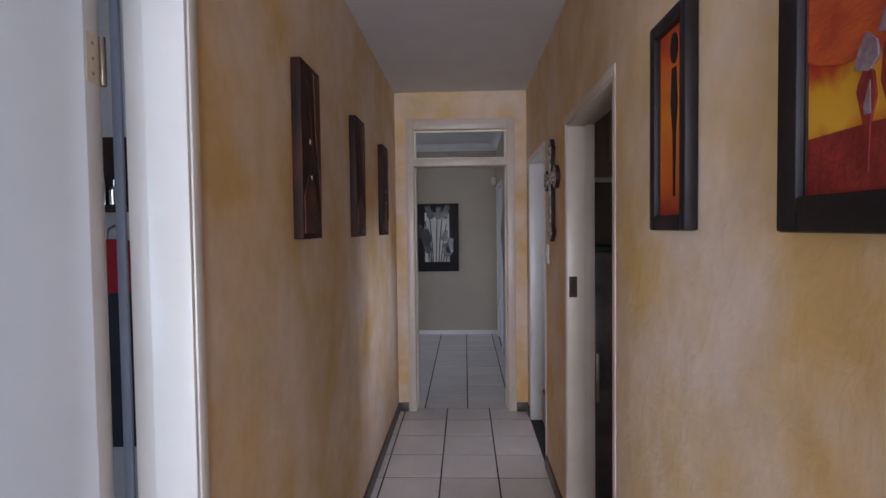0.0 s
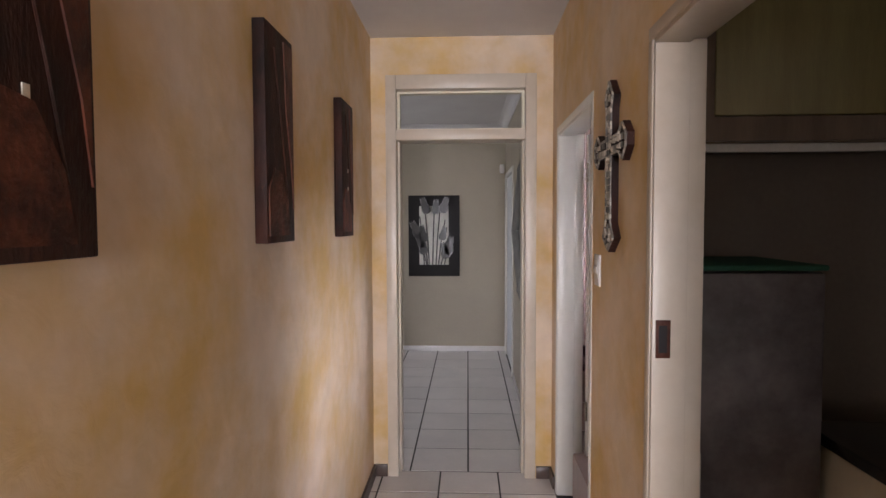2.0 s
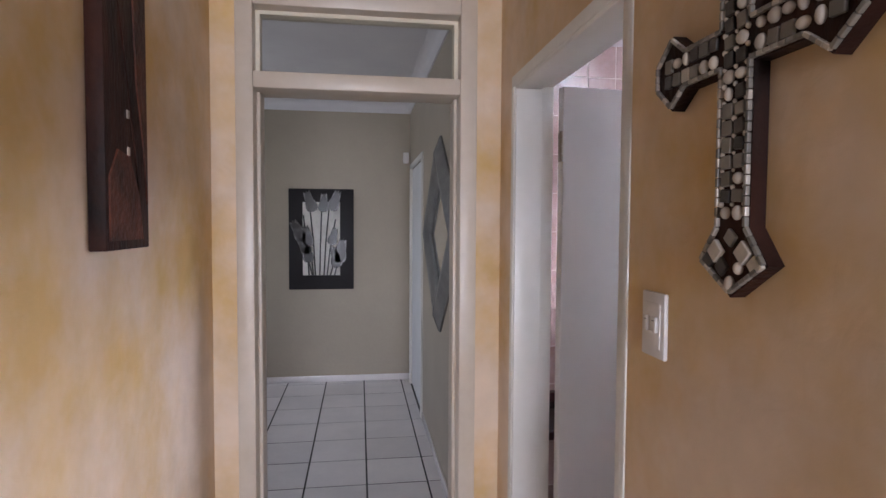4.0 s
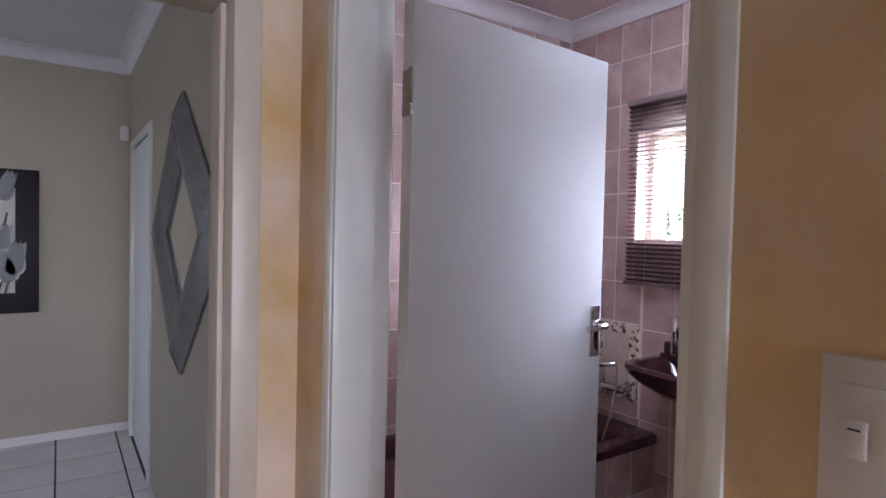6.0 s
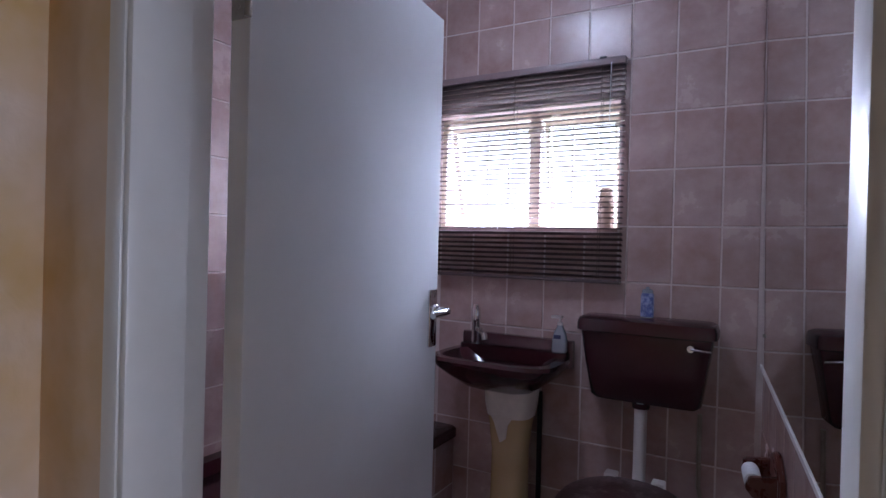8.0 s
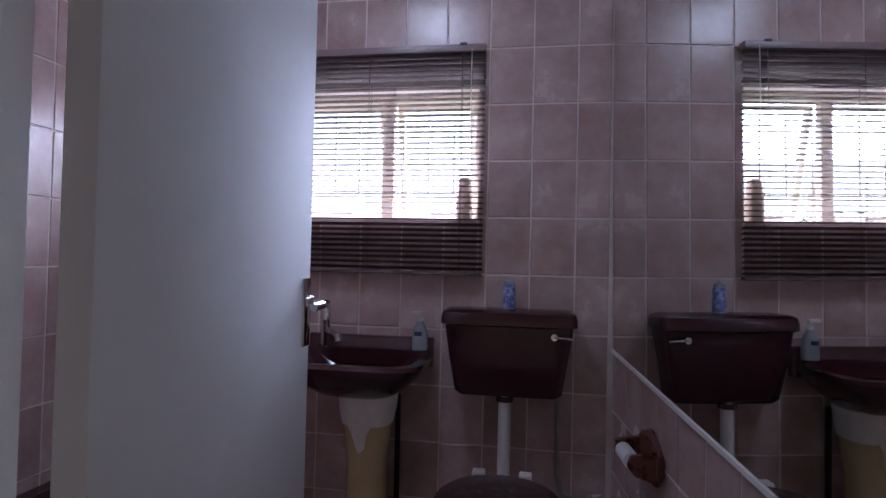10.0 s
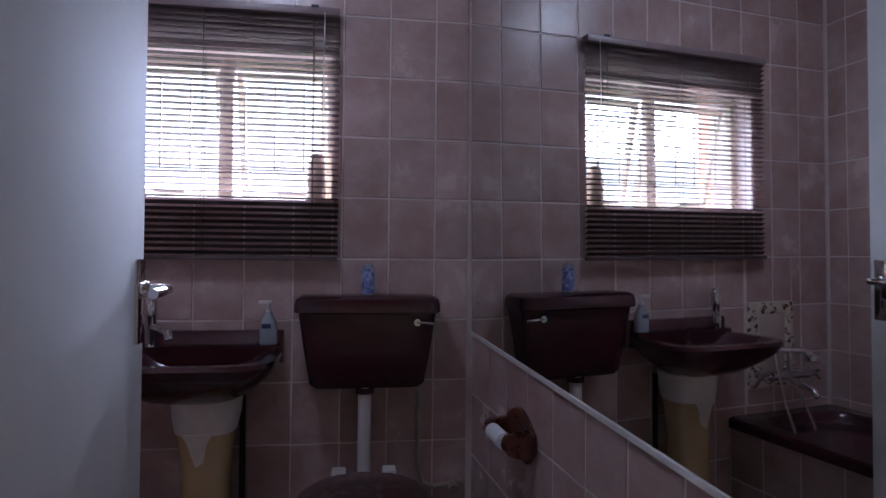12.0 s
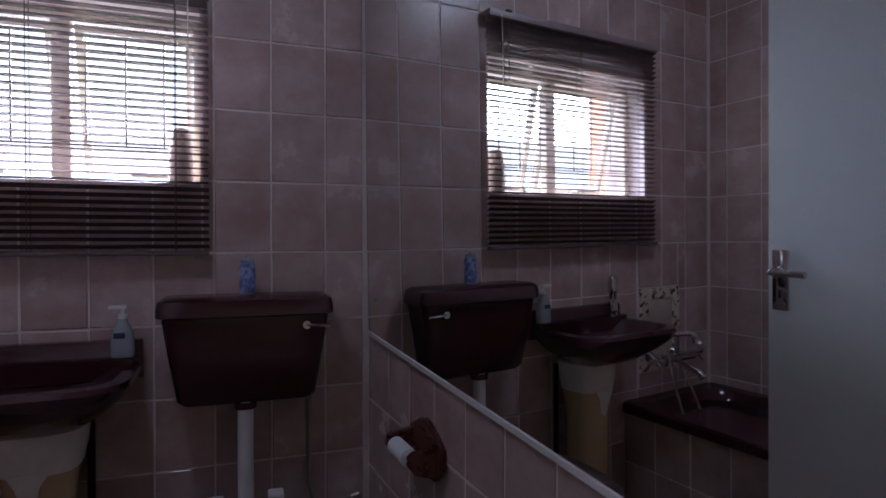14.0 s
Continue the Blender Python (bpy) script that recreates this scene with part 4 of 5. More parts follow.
bl = thing("venetian_blind", (BX1 - 0.035, 4.61, 1.297), "dark brown venetian blind with open slats over the window", "blind")
BLY0, BLY1, BLZ0, BLZ1 = 4.187, 5.03, 1.297, 2.118
part("headrail", boxes((BX1 - 0.052, BX1 - 0.012, BLY0, BLY1, BLZ1 - 0.026, BLZ1), bevel=0.002), material("mauve_headrail", (0.26, 0.19, 0.19), 0.35, scale=5, fine=40), bl, "mauve grey headrail")
part("bottom_rail", boxes((BX1 - 0.046, BX1 - 0.018, BLY0, BLY1, BLZ0, BLZ0 + 0.013), bevel=0.002), BLINDM, bl)
sl = bmesh.new()
prof = [(-0.0125, 0.0), (-0.006, 0.0016), (0, 0.0022), (0.006, 0.0016), (0.0125, 0.0), (0.006, 0.0010), (0, 0.0016), (-0.006, 0.0010)]
loft(sl, [[(a, y, b) for a, b in prof] for y in (BLY0 - 4.61, BLY1 - 4.61)])
bmesh.ops.recalc_face_normals(sl, faces=sl.faces[:])
sl_me = bpy.data.meshes.new("slat")
sl.to_mesh(sl_me)
sl.free()
sl_me.materials.append(BLINDM)
NS = 40
for i in range(NS):
    z = BLZ0 + 0.024 + (BLZ1 - 0.034 - BLZ0 - 0.024) * i / (NS - 1)
    piece("slat", sl_me, bl, Matrix.Translation((0.003, rng.uniform(-0.0015, 0.0015), z - 1.297)) @ Matrix.Rotation(radians((8 if 1.49 < z < 1.985 else 24) + rng.uniform(-1.5, 1.5)), 4, "Y") @ Matrix.Rotation(rng.uniform(-0.0015, 0.0015), 4, "X"))
for y in (4.27, 4.61, 4.95):
    part("ladder_cord", tube(bmesh.new(), [(BX1 - 0.0465, y, BLZ0 + 0.01), (BX1 - 0.0465, y, BLZ1 - 0.02)], 0.0011, 5), CORDM, bl)
    part("ladder_cord", tube(bmesh.new(), [(BX1 - 0.0175, y, BLZ0 + 0.01), (BX1 - 0.0175, y, BLZ1 - 0.02)], 0.0011, 5), CORDM, bl)
part("pull_cord", tube(bmesh.new(), [(BX1 - 0.055, 4.235, BLZ1 - 0.02), (BX1 - 0.057, 4.236, 1.9), (BX1 - 0.056, 4.235, 1.78)], 0.0015, 6), PAPER, bl)
part("clip", boxes((BX1 - 0.056, BX1 - 0.03, 4.255, 4.278, BLZ1 - 0.003, BLZ1 + 0.004)), BLACKF, bl)

cd = bmesh.new()
lathe(cd, [(0.026, 0), (0.031, 0.008), (0.033, 0.03), (0.030, 0.045), (0.033, 0.06), (0.030, 0.078), (0.032, 0.095), (0.028, 0.112), (0.026, 0.13), (0.024, 0.148), (0.018, 0.155)], (2.219, 4.262, 1.498), seg=20)
solid("pillar_vase", cd, CANDLE, "cream ribbed vase standing on the window sill", "vase")

# ---- bathroom ceiling lamp ----
OPAL = bpy.data.materials.new("lit_opal_glass")
OPAL.use_nodes = True
OPAL.node_tree.nodes["Principled BSDF"].inputs["Emission Color"].default_value = (0.86, 0.91, 1.0, 1)
OPAL.node_tree.nodes["Principled BSDF"].inputs["Emission Strength"].default_value = 48.0
cl = thing("ceiling_lamp", (1.42, 4.50, 2.56), "round opal glass ceiling lamp, switched on", "lamp")
part("base_ring", lathe(bmesh.new(), [(0.145, -0.03), (0.15, -0.024), (0.15, -0.001)], (1.42, 4.50, 2.56), seg=32), WHITE, cl, "white metal base ring")
part("diffuser", lathe(bmesh.new(), [(0.03, -0.085), (0.08, -0.078), (0.12, -0.058), (0.137, -0.031)], (1.42, 4.50, 2.56), seg=32), OPAL, cl, "glowing opal diffuser")

# ---- bathroom mirror ----
mr_ = thing("wall_mirror_panel", (1.42, 3.72, 1.06), "wide frameless mirror fixed to the tiled wall", "mirror")


def my(x):
    return 3.591 + (x - BX0) * 0.1475 / (BX1 - BX0)


def mirror_strip(lo0, lo1, hi0, hi1, back, front):
    """A strip along the mirror wall; its edges run from the hall end to the window end."""
    rings = []
    for x, lo, hi in ((BX0 + 0.01, lo0, hi0), (BX1 - 0.022, lo1, hi1)):
        lean = 0.0086
        rings.append([(x, my(x) + d + lean * (z - 1.3), z) for d, z in ((back, lo), (front, lo), (front, hi), (back, hi))])
    return loft(bmesh.new(), rings)


part("mirror_glass", mirror_strip(0.987, 1.064, 2.46, 2.46, -0.001, 0.004), MIRROR, mr_)
# gleam of the bevelled edge, given by a pale non-metal colour
part("edge_trim", mirror_strip(0.975, 1.052, 0.9865, 1.0635, -0.003, 0.007), PLASTIC, mr_, "mirror edge strip, its gleam put into a pale colour")
for x, z in ((2.09, 1.165),):
    part("mirror_screw", lathe(bmesh.new(), [(0.006, 0.0), (0.006, 0.003), (0.003, 0.005)], (x, my(x) + 0.003, z), "y", 12), STEEL, mr_)

# ---- basin ----
bs = thing("wash_basin", (2.0, 4.57, BF), "burgundy ceramic wash basin on a stained cream pedestal", "basin")
bm = bmesh.new()
BC, BZ = 4.585, 0.985
outer = []
for z, a, b, cx in ((0.850, 0.06, 0.08, 2.06), (0.868, 0.10, 0.13, 2.05), (0.912, 0.145, 0.19, 2.035), (0.945, 0.165, 0.225, 2.022), (0.972, 0.172, 0.238, 2.016), (0.985, 0.170, 0.237, 2.018)):
    outer.append(squircle(cx, BC, z, a, b, 36, 4.5))
inner = [squircle(1.995, BC, z, a, b, 36, p) for z, a, b, p in ((0.987, 0.130, 0.205, 4), (0.975, 0.122, 0.196, 3.6), (0.93, 0.105, 0.165, 3), (0.885, 0.07, 0.10, 2.5), (0.87, 0.03, 0.04, 2))]
loft(bm, outer + inner)
bowl = part("bowl", bm, BURG, bs)
bm = bmesh.new()
loft(bm, [squircle(2.168, BC, z, a, 0.232, 28, 8) for z, a in ((0.94, 0.02), (1.032, 0.02), (1.042, 0.014))])
part("upstand", bm, BURG, bs)
bm = bmesh.new()
loft(bm, [squircle(2.138, BC, z, 0.042, b, 32, 7) for z, b in ((0.95, 0.215), (0.996, 0.222), (1.002, 0.217))])
part("tap_ledge", bm, BURG, bs)
bm = bmesh.new()
loft(bm, [squircle(2.085, 4.565, z, a, b, 24, 3) for z, a, b in ((BF - 0.03, 0.085, 0.105), (BF + 0.04, 0.08, 0.095), (BF + 0.2, 0.062, 0.068), (0.62, 0.062, 0.066), (0.73, 0.072, 0.078), (0.79, 0.078, 0.088))])
ped = part("pedestal", bm, PEDEST, bs, "yellow-stained cream pedestal")
bm = bmesh.new()
loft(bm, [squircle(2.085, 4.565, z, a, b, 24, 3) for z, a, b in ((0.755, 0.0775, 0.085), (0.80, 0.082, 0.095), (0.856, 0.085, 0.10))])
part("pedestal_top", bm, PEDTOP, bs, "whitish chipped top of the pedestal")
bm = bmesh.new()
prism(bm, [(4.615, 0.76), (4.53, 0.76), (4.548, 0.73), (4.555, 0.68), (4.575, 0.665), (4.588, 0.70), (4.60, 0.735)], 2.004, 2.012)
part("glaze_drip", bm, PEDTOP, bs, "whitish glaze drip")
part("drain", lathe(bmesh.new(), [(0.022, 0), (0.022, 0.004), (0.012, 0.005)], (1.995, BC, 0.869), seg=16), CHROME, bs, "chrome drain")
part("overflow", lathe(bmesh.new(), [(0.011, -0.006), (0.012, 0.0), (0.006, 0.002)], (2.110, 4.50, 0.955), "x", 14), CHROME, bs, "chrome overflow ring")
part("plug_hole", lathe(bmesh.new(), [(0.012, 0), (0.013, 0.006), (0.009, 0.010)], (2.135, 4.43, 0.988), seg=14), CHROME, bs, "chrome chain stay")
tapb = part("tap", lathe(bmesh.new(), [(0.021, 0), (0.021, 0.012), (0.017, 0.016), (0.017, 0.10), (0.019, 0.105), (0.019, 0.155), (0.014, 0.162), (0.013, 0.172)], (2.125, 4.745, 0.985), seg=20), CHROME, bs, "chrome pillar tap")
part("spout", tube(bmesh.new(), [(2.118, 4.735, 1.058), (2.08, 4.70, 1.058), (2.05, 4.672, 1.050), (2.044, 4.666, 1.030)], 0.012, 12), CHROME, tapb)
part("waste_pipe", tube(bmesh.new(), [(2.15, 4.475, 0.84), (2.155, 4.475, 0.5), (2.155, 4.475, BF - 0.03)], 0.010, 10), BLACKF, bs, "dark waste pipe")

bs.location.z += 0.03

sp = thing("soap_dispenser", (2.13, 4.40, 0.99), "clear pale lotion pump bottle standing on the basin", "bottle")
bm = bmesh.new()
loft(bm, [squircle(2.125, 4.395, 0.987 + z, a, b, 20, 3) for z, a, b in ((0, 0.017, 0.029), (0.006, 0.019, 0.032), (0.05, 0.019, 0.031), (0.085, 0.016, 0.024), (0.105, 0.011, 0.013), (0.115, 0.010, 0.011))])
part("bottle", bm, LOTION, sp)
part("label_patch", boxes((2.1035, 2.1058, 4.385, 4.415, 1.045, 1.062), bevel=0.001), NAVY, sp, "dark oval label")
bm = bmesh.new()
lathe(bm, [(0.012, 0), (0.012, 0.012), (0.005, 0.014), (0.005, 0.03)], (2.125, 4.395, 1.102), seg=14)
pump = part("pump", bm, PLASTIC, sp, "white pump head")
part("nozzle", boxes((2.11, 2.135, 4.385, 4.43, 1.130, 1.142), bevel=0.003), PLASTIC, pump)

sp.location.z += 0.046
sp.scale = (0.9, 0.9, 0.88)

# ---- cistern and toilet ----
ct = thing("toilet_cistern", (2.1, 4.085, 0.87), "burgundy ceramic toilet cistern on the tiled wall", "cistern")
bm = bmesh.new()
loft(bm, [squircle(2.112 + (0.012 if i < 2 else 0), 4.085, z, a, b, 40, 7) for i, (z, a, b) in enumerate(((0.872, 0.050, 0.165), (0.884, 0.058, 0.180), (1.0, 0.068, 0.198), (1.105, 0.075, 0.214), (1.112, 0.075, 0.214)))])
part("tank", bm, BURG, ct)
bm = bmesh.new()
loft(bm, [squircle(2.105, 4.085, z, a, b, 40, 7) for z, a, b in ((1.108, 0.078, 0.218), (1.112, 0.084, 0.226), (1.135, 0.084, 0.226), (1.152, 0.080, 0.221), (1.160, 0.068, 0.208))])
part("lid", bm, BURG, ct)
lev = part("flush_lever", lathe(bmesh.new(), [(0.011, -0.018), (0.013, -0.012), (0.013, 0.0)], (2.040, 3.935, 1.082), "x", 16), CHROME, ct, "chrome flush lever")
part("lever_arm", tube(bmesh.new(), [(2.026, 3.935, 1.082), (2.022, 3.92, 1.081), (2.022, 3.875, 1.078)], 0.005, 8), CHROME, lev)
part("flush_pipe", tube(bmesh.new(), [(2.09, 4.093, 0.873), (2.09, 4.093, 0.66), (2.085, 4.093, 0.60), (2.05, 4.093, 0.54), (1.98, 4.093, 0.52)], 0.021, 14), PLASTIC, ct, "white plastic flush pipe")
part("pipe_nut", lathe(bmesh.new(), [(0.028, 0), (0.030, 0.006), (0.030, 0.018)], (2.09, 4.093, 0.854), seg=14), BURG, ct)

ct.location.z += 0.028

tl = thing("toilet", (1.8, 4.093, BF), "burgundy toilet with a worn dark seat lid", "toilet")
bm = bmesh.new()
loft(bm, [squircle(cx, 4.093, z, a, b, 28, 2.4) for z, a, b, cx in ((BF, 0.19, 0.11, 1.84), (BF + 0.05, 0.17, 0.10, 1.84), (BF + 0.2, 0.17, 0.115, 1.82), (BF + 0.33, 0.225, 0.165, 1.79), (BF + 0.38, 0.235, 0.178, 1.785))])
part("bowl", bm, BURG, tl)
bm = bmesh.new()
loft(bm, [squircle(1.785, 4.093, z, a, b, 32, 2.3) for z, a, b in ((BF + 0.382, 0.232, 0.18), (BF + 0.386, 0.238, 0.186), (BF + 0.402, 0.236, 0.185))])
part("seat", bm, BURG, tl)
SEATM = material("worn_seat_lid", (0.05, 0.02, 0.02), 0.35, colour2=(0.22, 0.17, 0.16), scale=28, fine=90, bump=0.12, cut=(0.52, 0.75))
bm = bmesh.new()
loft(bm, [squircle(1.785, 4.093, z, a, b, 32, 2.3) for z, a, b in ((BF + 0.404, 0.236, 0.186), (BF + 0.418, 0.237, 0.187), (BF + 0.428, 0.215, 0.17), (BF + 0.432, 0.12, 0.10))])
part("seat_lid", bm, SEATM, tl, "worn mottled seat lid")
for s in (-1, 1):
    part("seat_hinge", boxes((1.985, 2.03, 4.093 + s * 0.075 - 0.02, 4.093 + s * 0.075 + 0.02, BF + 0.38, BF + 0.435), bevel=0.004), PLASTIC, tl, "white plastic seat hinge")
sup = thing("water_pipe", (2.17, 3.86, 0.5), "thin dull steel water supply pipe along the wall", "pipe")
part("pipe", tube(bmesh.new(), [(2.172, 3.915, 0.87), (2.172, 3.915, 0.62), (2.172, 3.90, 0.56), (2.172, 3.86, 0.545), (2.172, 3.765, 0.56)], 0.0075, 8), STEEL, sup)
part("valve", lathe(bmesh.new(), [(0.014, -0.03), (0.016, 0.0), (0.012, 0.02)], (2.15, 3.80, 0.553), "x", 12), STEEL, sup)

can = thing("air_freshener", (2.14, 4.087, 1.16), "blue and white aerosol can standing on the cistern", "aerosol can")
part("can_body", lathe(bmesh.new(), [(0.024, 0), (0.0265, 0.003), (0.0265, 0.095), (0.022, 0.104)], (2.12, 4.087, 1.161), seg=22), BLUECAN, can)
part("cap", lathe(bmesh.new(), [(0.021, 0), (0.022, 0.003), (0.020, 0.014), (0.008, 0.017), (0.006, 0.026)], (2.12, 4.087, 1.266), seg=18), LOTION, can, "pale blue spray cap")
part("base_ring", lathe(bmesh.new(), [(0.0268, 0), (0.027, 0.004)], (2.12, 4.087, 1.1605), seg=22), LOTION, can)

can.location.z += 0.030
can.scale = (0.82, 0.82, 0.80)

# ---- toilet roll holder ----
th = thing("toilet_roll_holder", (1.56, my(1.56) - 0.002, 0.82), "dark red wooden toilet roll holder with a nearly empty roll", "toilet roll holder")
yw = my(1.56) - 0.002
bm = bmesh.new()
prism(bm, [(1.45, 0.845), (1.49, 0.80), (1.63, 0.80), (1.67, 0.845), (1.67, 0.895), (1.62, 0.915), (1.60, 0.935), (1.56, 0.945), (1.52, 0.935), (1.50, 0.915), (1.45, 0.895)], yw, yw + 0.018, "y")
bmesh.ops.bevel(bm, geom=bm.edges[:], offset=0.004, segments=2, affect="EDGES")
part("back_plate", bm, MAHOG, th)
for x in (1.478, 1.642):
    bm = bmesh.new()
    prism(bm, [(yw + 0.014, 0.815), (yw + 0.075, 0.835), (yw + 0.095, 0.86), (yw + 0.085, 0.89), (yw + 0.014, 0.90)], x - 0.011, x + 0.011)
    bmesh.ops.bevel(bm, geom=bm.edges[:], offset=0.003, segments=2, affect="EDGES")
    part("arm", bm, MAHOG, th)
part("rod", lathe(bmesh.new(), [(0.009, -0.08), (0.009, 0.08)], (1.56, yw + 0.070, 0.862), "x", 14), MAHOG, th)
part("roll", lathe(bmesh.new(), [(0.021, -0.052), (0.024, -0.050), (0.024, 0.050), (0.021, 0.052)], (1.575, yw + 0.070, 0.860), "x", 20), PAPER, th, "white paper roll")

th.location += Vector((0.145, my(1.705) - my(1.56), -0.002))
th.rotation_euler = (0, 0, math.atan(0.1475 / 1.53))
th.scale = (0.88, 0.88, 0.88)

# ---- bath ----
BA0 = 4.85
bt = thing("bathtub", (1.42, 5.14, BF), "burgundy bathtub behind a mauve tiled apron", "bathtub")
RZ = 0.665


def rect_ring(x0, x1, y0, y1, z, r, n=6):
    out = []
    for cx, cy, a0 in ((x1 - r, y1 - r, 0), (x0 + r, y1 - r, 90), (x0 + r, y0 + r, 180), (x1 - r, y0 + r, 270)):
        for k in range(n + 1):
            a = radians(a0 + 90 * k / n)
            out.append((cx + r * math.cos(a), cy + r * math.sin(a), z))
    return out


bm = bmesh.new()
X0, X1, Y0, Y1 = BX0 + 0.02, BX1 - 0.008, BA0 - 0.01, BY1 - 0.008
loft(bm, [rect_ring(X0, X1, Y0, Y1, RZ - 0.04, 0.03), rect_ring(X0, X1, Y0, Y1, RZ - 0.008, 0.03), rect_ring(X0 + 0.008, X1 - 0.008, Y0 + 0.008, Y1 - 0.008, RZ, 0.03), rect_ring(X0 + 0.07, X1 - 0.07, Y0 + 0.06, Y1 - 0.06, RZ + 0.001, 0.10), rect_ring(X0 + 0.085, X1 - 0.082, Y0 + 0.075, Y1 - 0.075, RZ - 0.02, 0.11), rect_ring(X0 + 0.16, X1 - 0.11, Y0 + 0.10, Y1 - 0.10, RZ - 0.2, 0.11), rect_ring(X0 + 0.25, X1 - 0.14, Y0 + 0.13, Y1 - 0.13, RZ - 0.36, 0.09)], True, True)
part("tub", bm, BURG, bt)
apron = part("apron", boxes((BX0 + 0.02, BX1 - 0.008, BA0 + 0.012, BA0 + 0.06, BF, RZ - 0.041)), GROUT_P, bt, "mauve tiled apron")
part("grip", tube(bmesh.new(), [(1.50, Y0 + 0.075, RZ - 0.005), (1.49, Y0 + 0.062, RZ + 0.02), (1.30, Y0 + 0.062, RZ + 0.02), (1.29, Y0 + 0.075, RZ - 0.005)], 0.007, 8), CHROME, bt, "chrome grip")
part("overflow", lathe(bmesh.new(), [(0.026, -0.008), (0.028, 0.0), (0.02, 0.004)], (X1 - 0.095, 5.13, RZ - 0.09), "x", 18), STEEL, bt, "chrome overflow plate")
part("knob", lathe(bmesh.new(), [(0.014, -0.028), (0.018, -0.02), (0.018, -0.004), (0.02, 0.0)], (1.12, BA0 + 0.008, 0.52), "y", 18), CHROME, bt, "chrome round knob")
mx_ = thing("bath_mixer", (2.17, 5.08, 0.80), "chrome bath mixer tap with a hand shower", "tap")
bm = bmesh.new()
tube(bm, [(2.10, 4.99, 0.83), (2.10, 5.19, 0.83)], 0.019, 14)
body = part("mixer_body", bm, CHROME, mx_)
for y in (5.01, 5.17):
    part("wall_union", tube(bmesh.new(), [(2.185, y, 0.83), (2.10, y, 0.83)], 0.014, 12), CHROME, mx_)
    part("rosette", lathe(bmesh.new(), [(0.018, -0.02), (0.03, 0.0)], (2.184, y, 0.83), "x", 16), CHROME, mx_)
    s = -1 if y < 5.09 else 1
    k = part("tap_knob", tube(bmesh.new(), [(2.10, 5.09 + s * 0.10, 0.83), (2.10, 5.09 + s * 0.13, 0.83)], 0.013, 10), CHROME, mx_)
    part("cross_bar", tube(bmesh.new(), [(2.075, 5.09 + s * 0.135, 0.81), (2.125, 5.09 + s * 0.135, 0.85)], 0.007, 8), CHROME, k)
    part("cross_bar", tube(bmesh.new(), [(2.125, 5.09 + s * 0.135, 0.81), (2.075, 5.09 + s * 0.135, 0.85)], 0.007, 8), CHROME, k)
part("spout", tube(bmesh.new(), [(2.10, 5.09, 0.82), (2.06, 5.09, 0.80), (2.00, 5.09, 0.79), (1.98, 5.09, 0.765)], 0.013, 12), CHROME, mx_)
part("riser", tube(bmesh.new(), [(2.10, 5.09, 0.84), (2.10, 5.09, 0.93)], 0.011, 10), CHROME, mx_)
hs_ = part("hand_shower", tube(bmesh.new(), [(2.12, 5.04, 0.935), (2.09, 5.07, 0.93), (2.07, 5.12, 0.93), (2.06, 5.155, 0.915)], 0.012, 10), CHROME, mx_)
part("shower_head", lathe(bmesh.new(), [(0.012, 0.0), (0.03, -0.012), (0.032, -0.024), (0.026, -0.028)], (2.06, 5.16, 0.915), seg=18), CHROME, hs_)
part("hose", tube(bmesh.new(), [(2.11, 5.02, 0.95), (2.06, 4.98, 0.88), (2.02, 4.97, 0.75), (1.99, 5.0, 0.60), (1.98, 5.04, 0.46), (1.97, 5.10, 0.40), (1.98, 5.15, 0.46), (2.03, 5.13, 0.65), (2.09, 5.10, 0.81)], 0.0045, 8), STEEL, mx_)

pn = thing("decorative_tile_panel", (2.18, 5.08, 0.765), "floral printed border tiles set behind the bath taps", "tile panel")
part("centre_tile", boxes((2.1775, 2.1895, 5.015, 5.16, 0.815, 1.065), bevel=0.002), material("cream_tile", (0.55, 0.45, 0.38), 0.25, scale=6, fine=40), pn)
for q in ((4.965, 5.012, 0.765, 1.115), (5.163, 5.21, 0.765, 1.115), (5.012, 5.163, 1.068, 1.115), (5.012, 5.163, 0.765, 0.812)):
    part("border_tile", boxes((2.1765, 2.1895, *q), bevel=0.002), FLORAL, pn, "cream tile with dark floral print")

# ---- outdoors past the window ----
solid("ground", boxes((-400, 400, -400, 400, -0.30, -0.125)), GRASS, "green lawn outside the house", "ground", S)
solid("outer_wall_reveal", boxes((BX1 + 0.221, 2.86, 5.35, 5.52, -0.125, 2.64)), ORANGE, "orange rendered outside wall", "wall", S)


def bush(name, x, y, r, h, seed):
    g = random.Random(seed)
    e = thing(name, (x, y, -0.125), "green leafy garden shrub outside the window", "shrub", "garden shrubs")
    bm = bmesh.new()
    for k in range(5):
        a = k * 1.26
        tube(bm, [(x, y, -0.125), (x + 0.2 * r * math.cos(a), y + 0.2 * r * math.sin(a), h * 0.4), (x + 0.6 * r * math.cos(a), y + 0.6 * r * math.sin(a), h * 0.8)], 0.025, 6)
    part("trunk", bm, BARK, e)
    bm = bmesh.new()
    for _ in range(1400):
        a, b, c = g.uniform(0, 6.28), g.uniform(0.25, 1) ** 0.5, g.uniform(0.12, 1)
        rr = r * b * (0.55 + 0.45 * math.sin(c * 3))
        p = Vector((x + rr * math.cos(a), y + rr * math.sin(a), h * c))
        u = Vector((g.uniform(-1, 1), g.uniform(-1, 1), g.uniform(-1, 1))).normalized()
        w = u.orthogonal().normalized() * 0.03
        u = u * 0.08
        bm.faces.new([bm.verts.new(q) for q in (p - u, p + w, p + u, p - w)])
    part("crown", bm, LEAF, e)


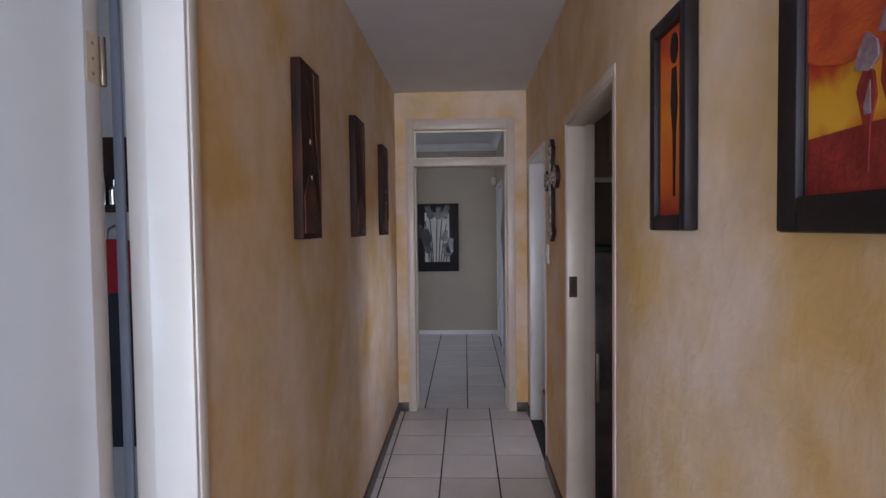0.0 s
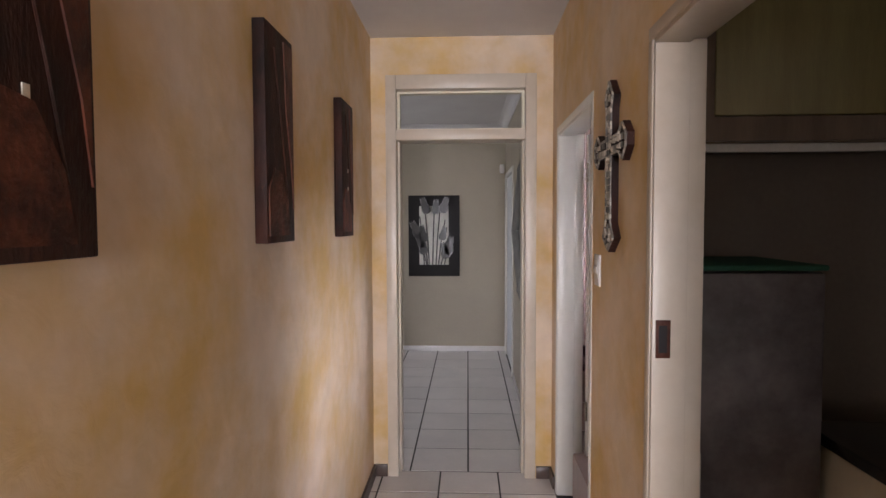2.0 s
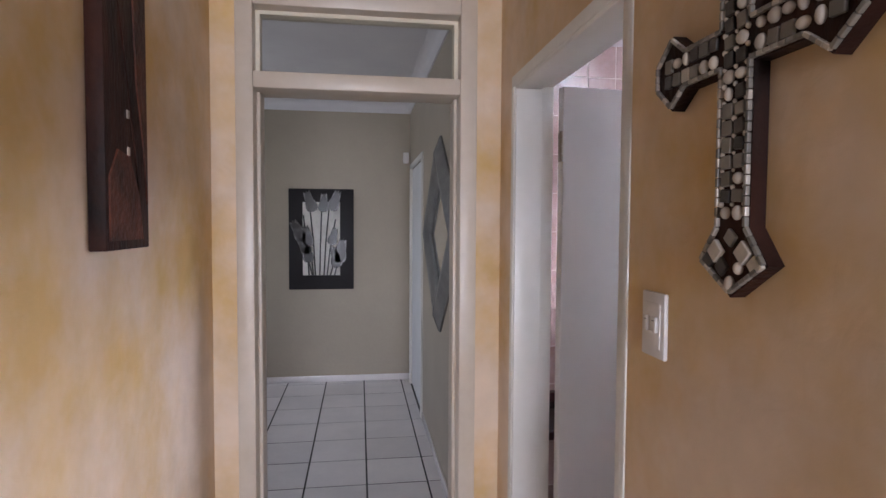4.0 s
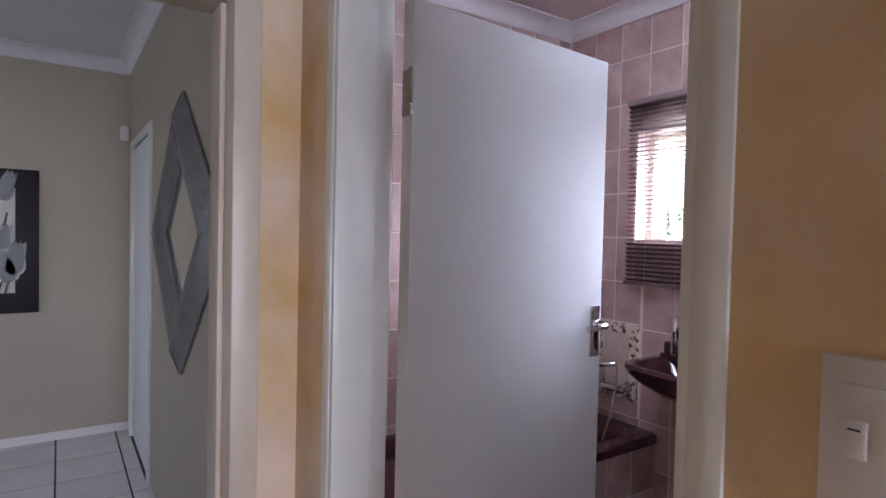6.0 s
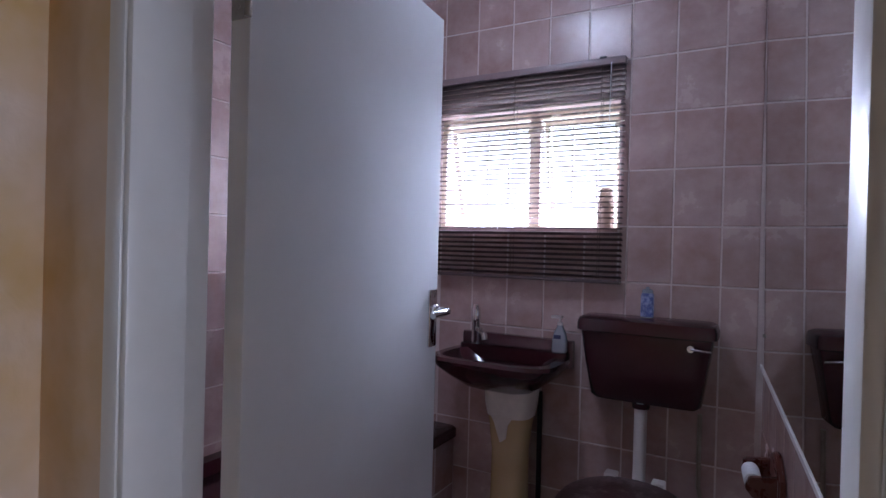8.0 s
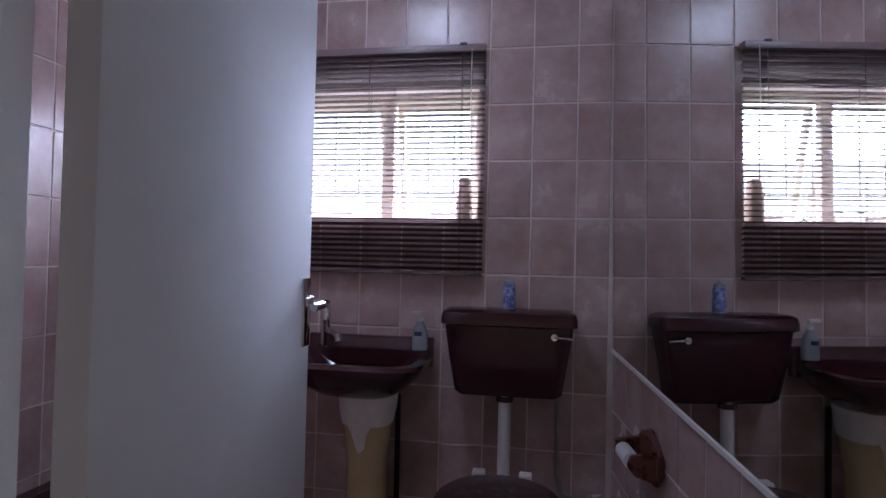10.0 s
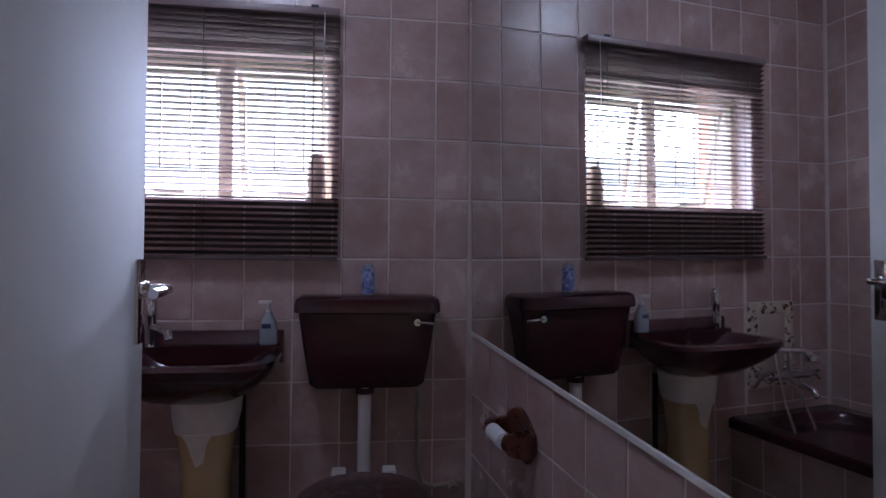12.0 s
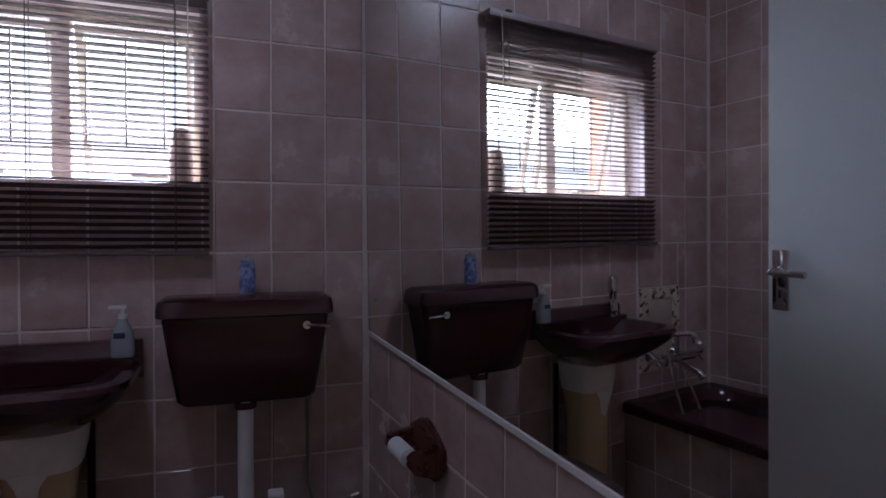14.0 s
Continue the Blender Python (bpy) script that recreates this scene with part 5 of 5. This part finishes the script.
bush("shrub", 6.3, 7.9, 1.0, 1.9, 1)
# emissive board added so the sky past the window burns out to white
SKY_GLOW = bpy.data.materials.new("glowing_sky_board")
SKY_GLOW.use_nodes = True
SKY_GLOW.node_tree.nodes["Principled BSDF"].inputs["Emission Color"].default_value = (0.95, 0.98, 1.0, 1)
SKY_GLOW.node_tree.nodes["Principled BSDF"].inputs["Emission Strength"].default_value = 4.0
solid("backdrop", boxes((12.0, 12.1, -8, 24, -0.12, 9)), SKY_GLOW, "glowing white board standing for the overexposed sky", "sky", S)

# ---- tiles ----


def tile_mesh(name, w, h, t, mat):
    """A tile lying in its local xy plane, proud by t."""
    bm = bmesh.new()
    b = 0.0018
    lo = [bm.verts.new((x, y, 0)) for x, y in ((-w / 2, -h / 2), (w / 2, -h / 2), (w / 2, h / 2), (-w / 2, h / 2))]
    mid = [bm.verts.new((v.co.x, v.co.y, t - b)) for v in lo]
    top = [bm.verts.new((v.co.x * (1 - 2 * b / w), v.co.y * (1 - 2 * b / h), t)) for v in lo]
    for a, c in ((lo, mid), (mid, top)):
        for i in range(4):
            bm.faces.new((a[i], a[(i + 1) % 4], c[(i + 1) % 4], c[i]))
    bm.faces.new(top)
    me = bpy.data.meshes.new(name)
    bm.to_mesh(me)
    bm.free()
    me.materials.append(mat)
    return me


cache = {}


def lay(parent, name, u0, u1, v0, v1, su, sv, gu, gv, gap, mat, place, holes=()):
    """Tiles on a grid through (gu, gv), cut at the edges of u0..u1, v0..v1 and left out inside the holes."""
    for i in range(math.floor((u0 - gu) / su), math.ceil((u1 - gu) / su)):
        for j in range(math.floor((v0 - gv) / sv), math.ceil((v1 - gv) / sv)):
            rects = [(max(u0, gu + i * su), min(u1, gu + (i + 1) * su), max(v0, gv + j * sv), min(v1, gv + (j + 1) * sv))]
            for a0, a1, b0, b1 in holes:
                nxt = []
                for p0, p1, q0, q1 in rects:
                    if p1 <= a0 or p0 >= a1 or q1 <= b0 or q0 >= b1:
                        nxt.append((p0, p1, q0, q1))
                        continue
                    if p0 < a0:
                        nxt.append((p0, a0, q0, q1))
                    if p1 > a1:
                        nxt.append((a1, p1, q0, q1))
                    m0, m1 = max(p0, a0), min(p1, a1)
                    if q0 < b0:
                        nxt.append((m0, m1, q0, b0))
                    if q1 > b1:
                        nxt.append((m0, m1, b1, q1))
                rects = nxt
            for p0, p1, q0, q1 in rects:
                w, h = p1 - p0 - gap, q1 - q0 - gap
                if w < 0.006 or h < 0.006:
                    continue
                key = (mat.name, round(w, 3), round(h, 3))
                if key not in cache:
                    cache[key] = tile_mesh(name, w, h, 0.006, mat)
                tilt = Matrix.Rotation(rng.uniform(-0.004, 0.004), 4, "X") @ Matrix.Rotation(rng.uniform(-0.004, 0.004), 4, "Y")
                piece(name, cache[key], parent, place((p0 + p1) / 2, (q0 + q1) / 2) @ tilt)


def on_floor(u, v):
    return Matrix.Translation((u, v, -0.006))


def on_window_wall(u, v):
    return Matrix.Translation((BX1 + 0.0035, u, v)) @ Matrix(((0, 0, -1, 0), (1, 0, 0, 0), (0, 1, 0, 0), (0, 0, 0, 1)))


def on_bath_wall(u, v):
    return Matrix.Translation((u, BY1 + 0.0035, v)) @ Matrix(((1, 0, 0, 0), (0, 0, -1, 0), (0, 1, 0, 0), (0, 0, 0, 1)))


def on_mirror_wall(u, v):
    return Matrix.Translation((u, my(u) - 0.0113, v)) @ Matrix.Rotation(math.atan(0.1475 / 1.53), 4, "Z") @ Matrix(((-1, 0, 0, 0), (0, 0, 1, 0), (0, 1, 0, 0), (0, 0, 0, 1)))


def on_apron(u, v):
    return Matrix.Translation((u, BA0 + 0.0155, v)) @ Matrix(((1, 0, 0, 0), (0, 0, -1, 0), (0, 1, 0, 0), (0, 0, 0, 1)))


floor_ob = bpy.data.objects["floor"]
lay(floor_ob, "tile", HL, HR, -1.2, 4.79, 0.353, 0.353, -0.15, 3.45, 0.009, FTILE, on_floor)
lay(floor_ob, "tile", -1.5, FX, 4.79, FY, 0.362, 0.362, 0.02, 4.79, 0.010, FTILE, on_floor)
lay(bpy.data.objects["wall_window"], "tile", 3.748, BY1, 0.3, 2.52, 0.1555, 0.203, 3.864, 1.304, 0.0058, WTILE, on_window_wall, [(4.205, 5.01, 1.482, 1.983), (4.962, 5.212, 0.763, 1.117)])
lay(bpy.data.objects["wall_bath"], "tile", BX0, BX1 - 0.007, 0.6, 2.52, 0.1555, 0.203, 2.10, 1.304, 0.0058, WTILE, on_bath_wall)
lay(bpy.data.objects["wall_mirror"], "tile", BX0, BX1 - 0.007, BF, 1.045, 0.1555, 0.203, 1.065, 0.849, 0.0058, WTILE, on_mirror_wall)
lay(apron, "tile", BX0 + 0.02, BX1 - 0.01, BF, RZ - 0.042, 0.1555, 0.203, 2.18, 0.42, 0.0058, WTILE, on_apron)
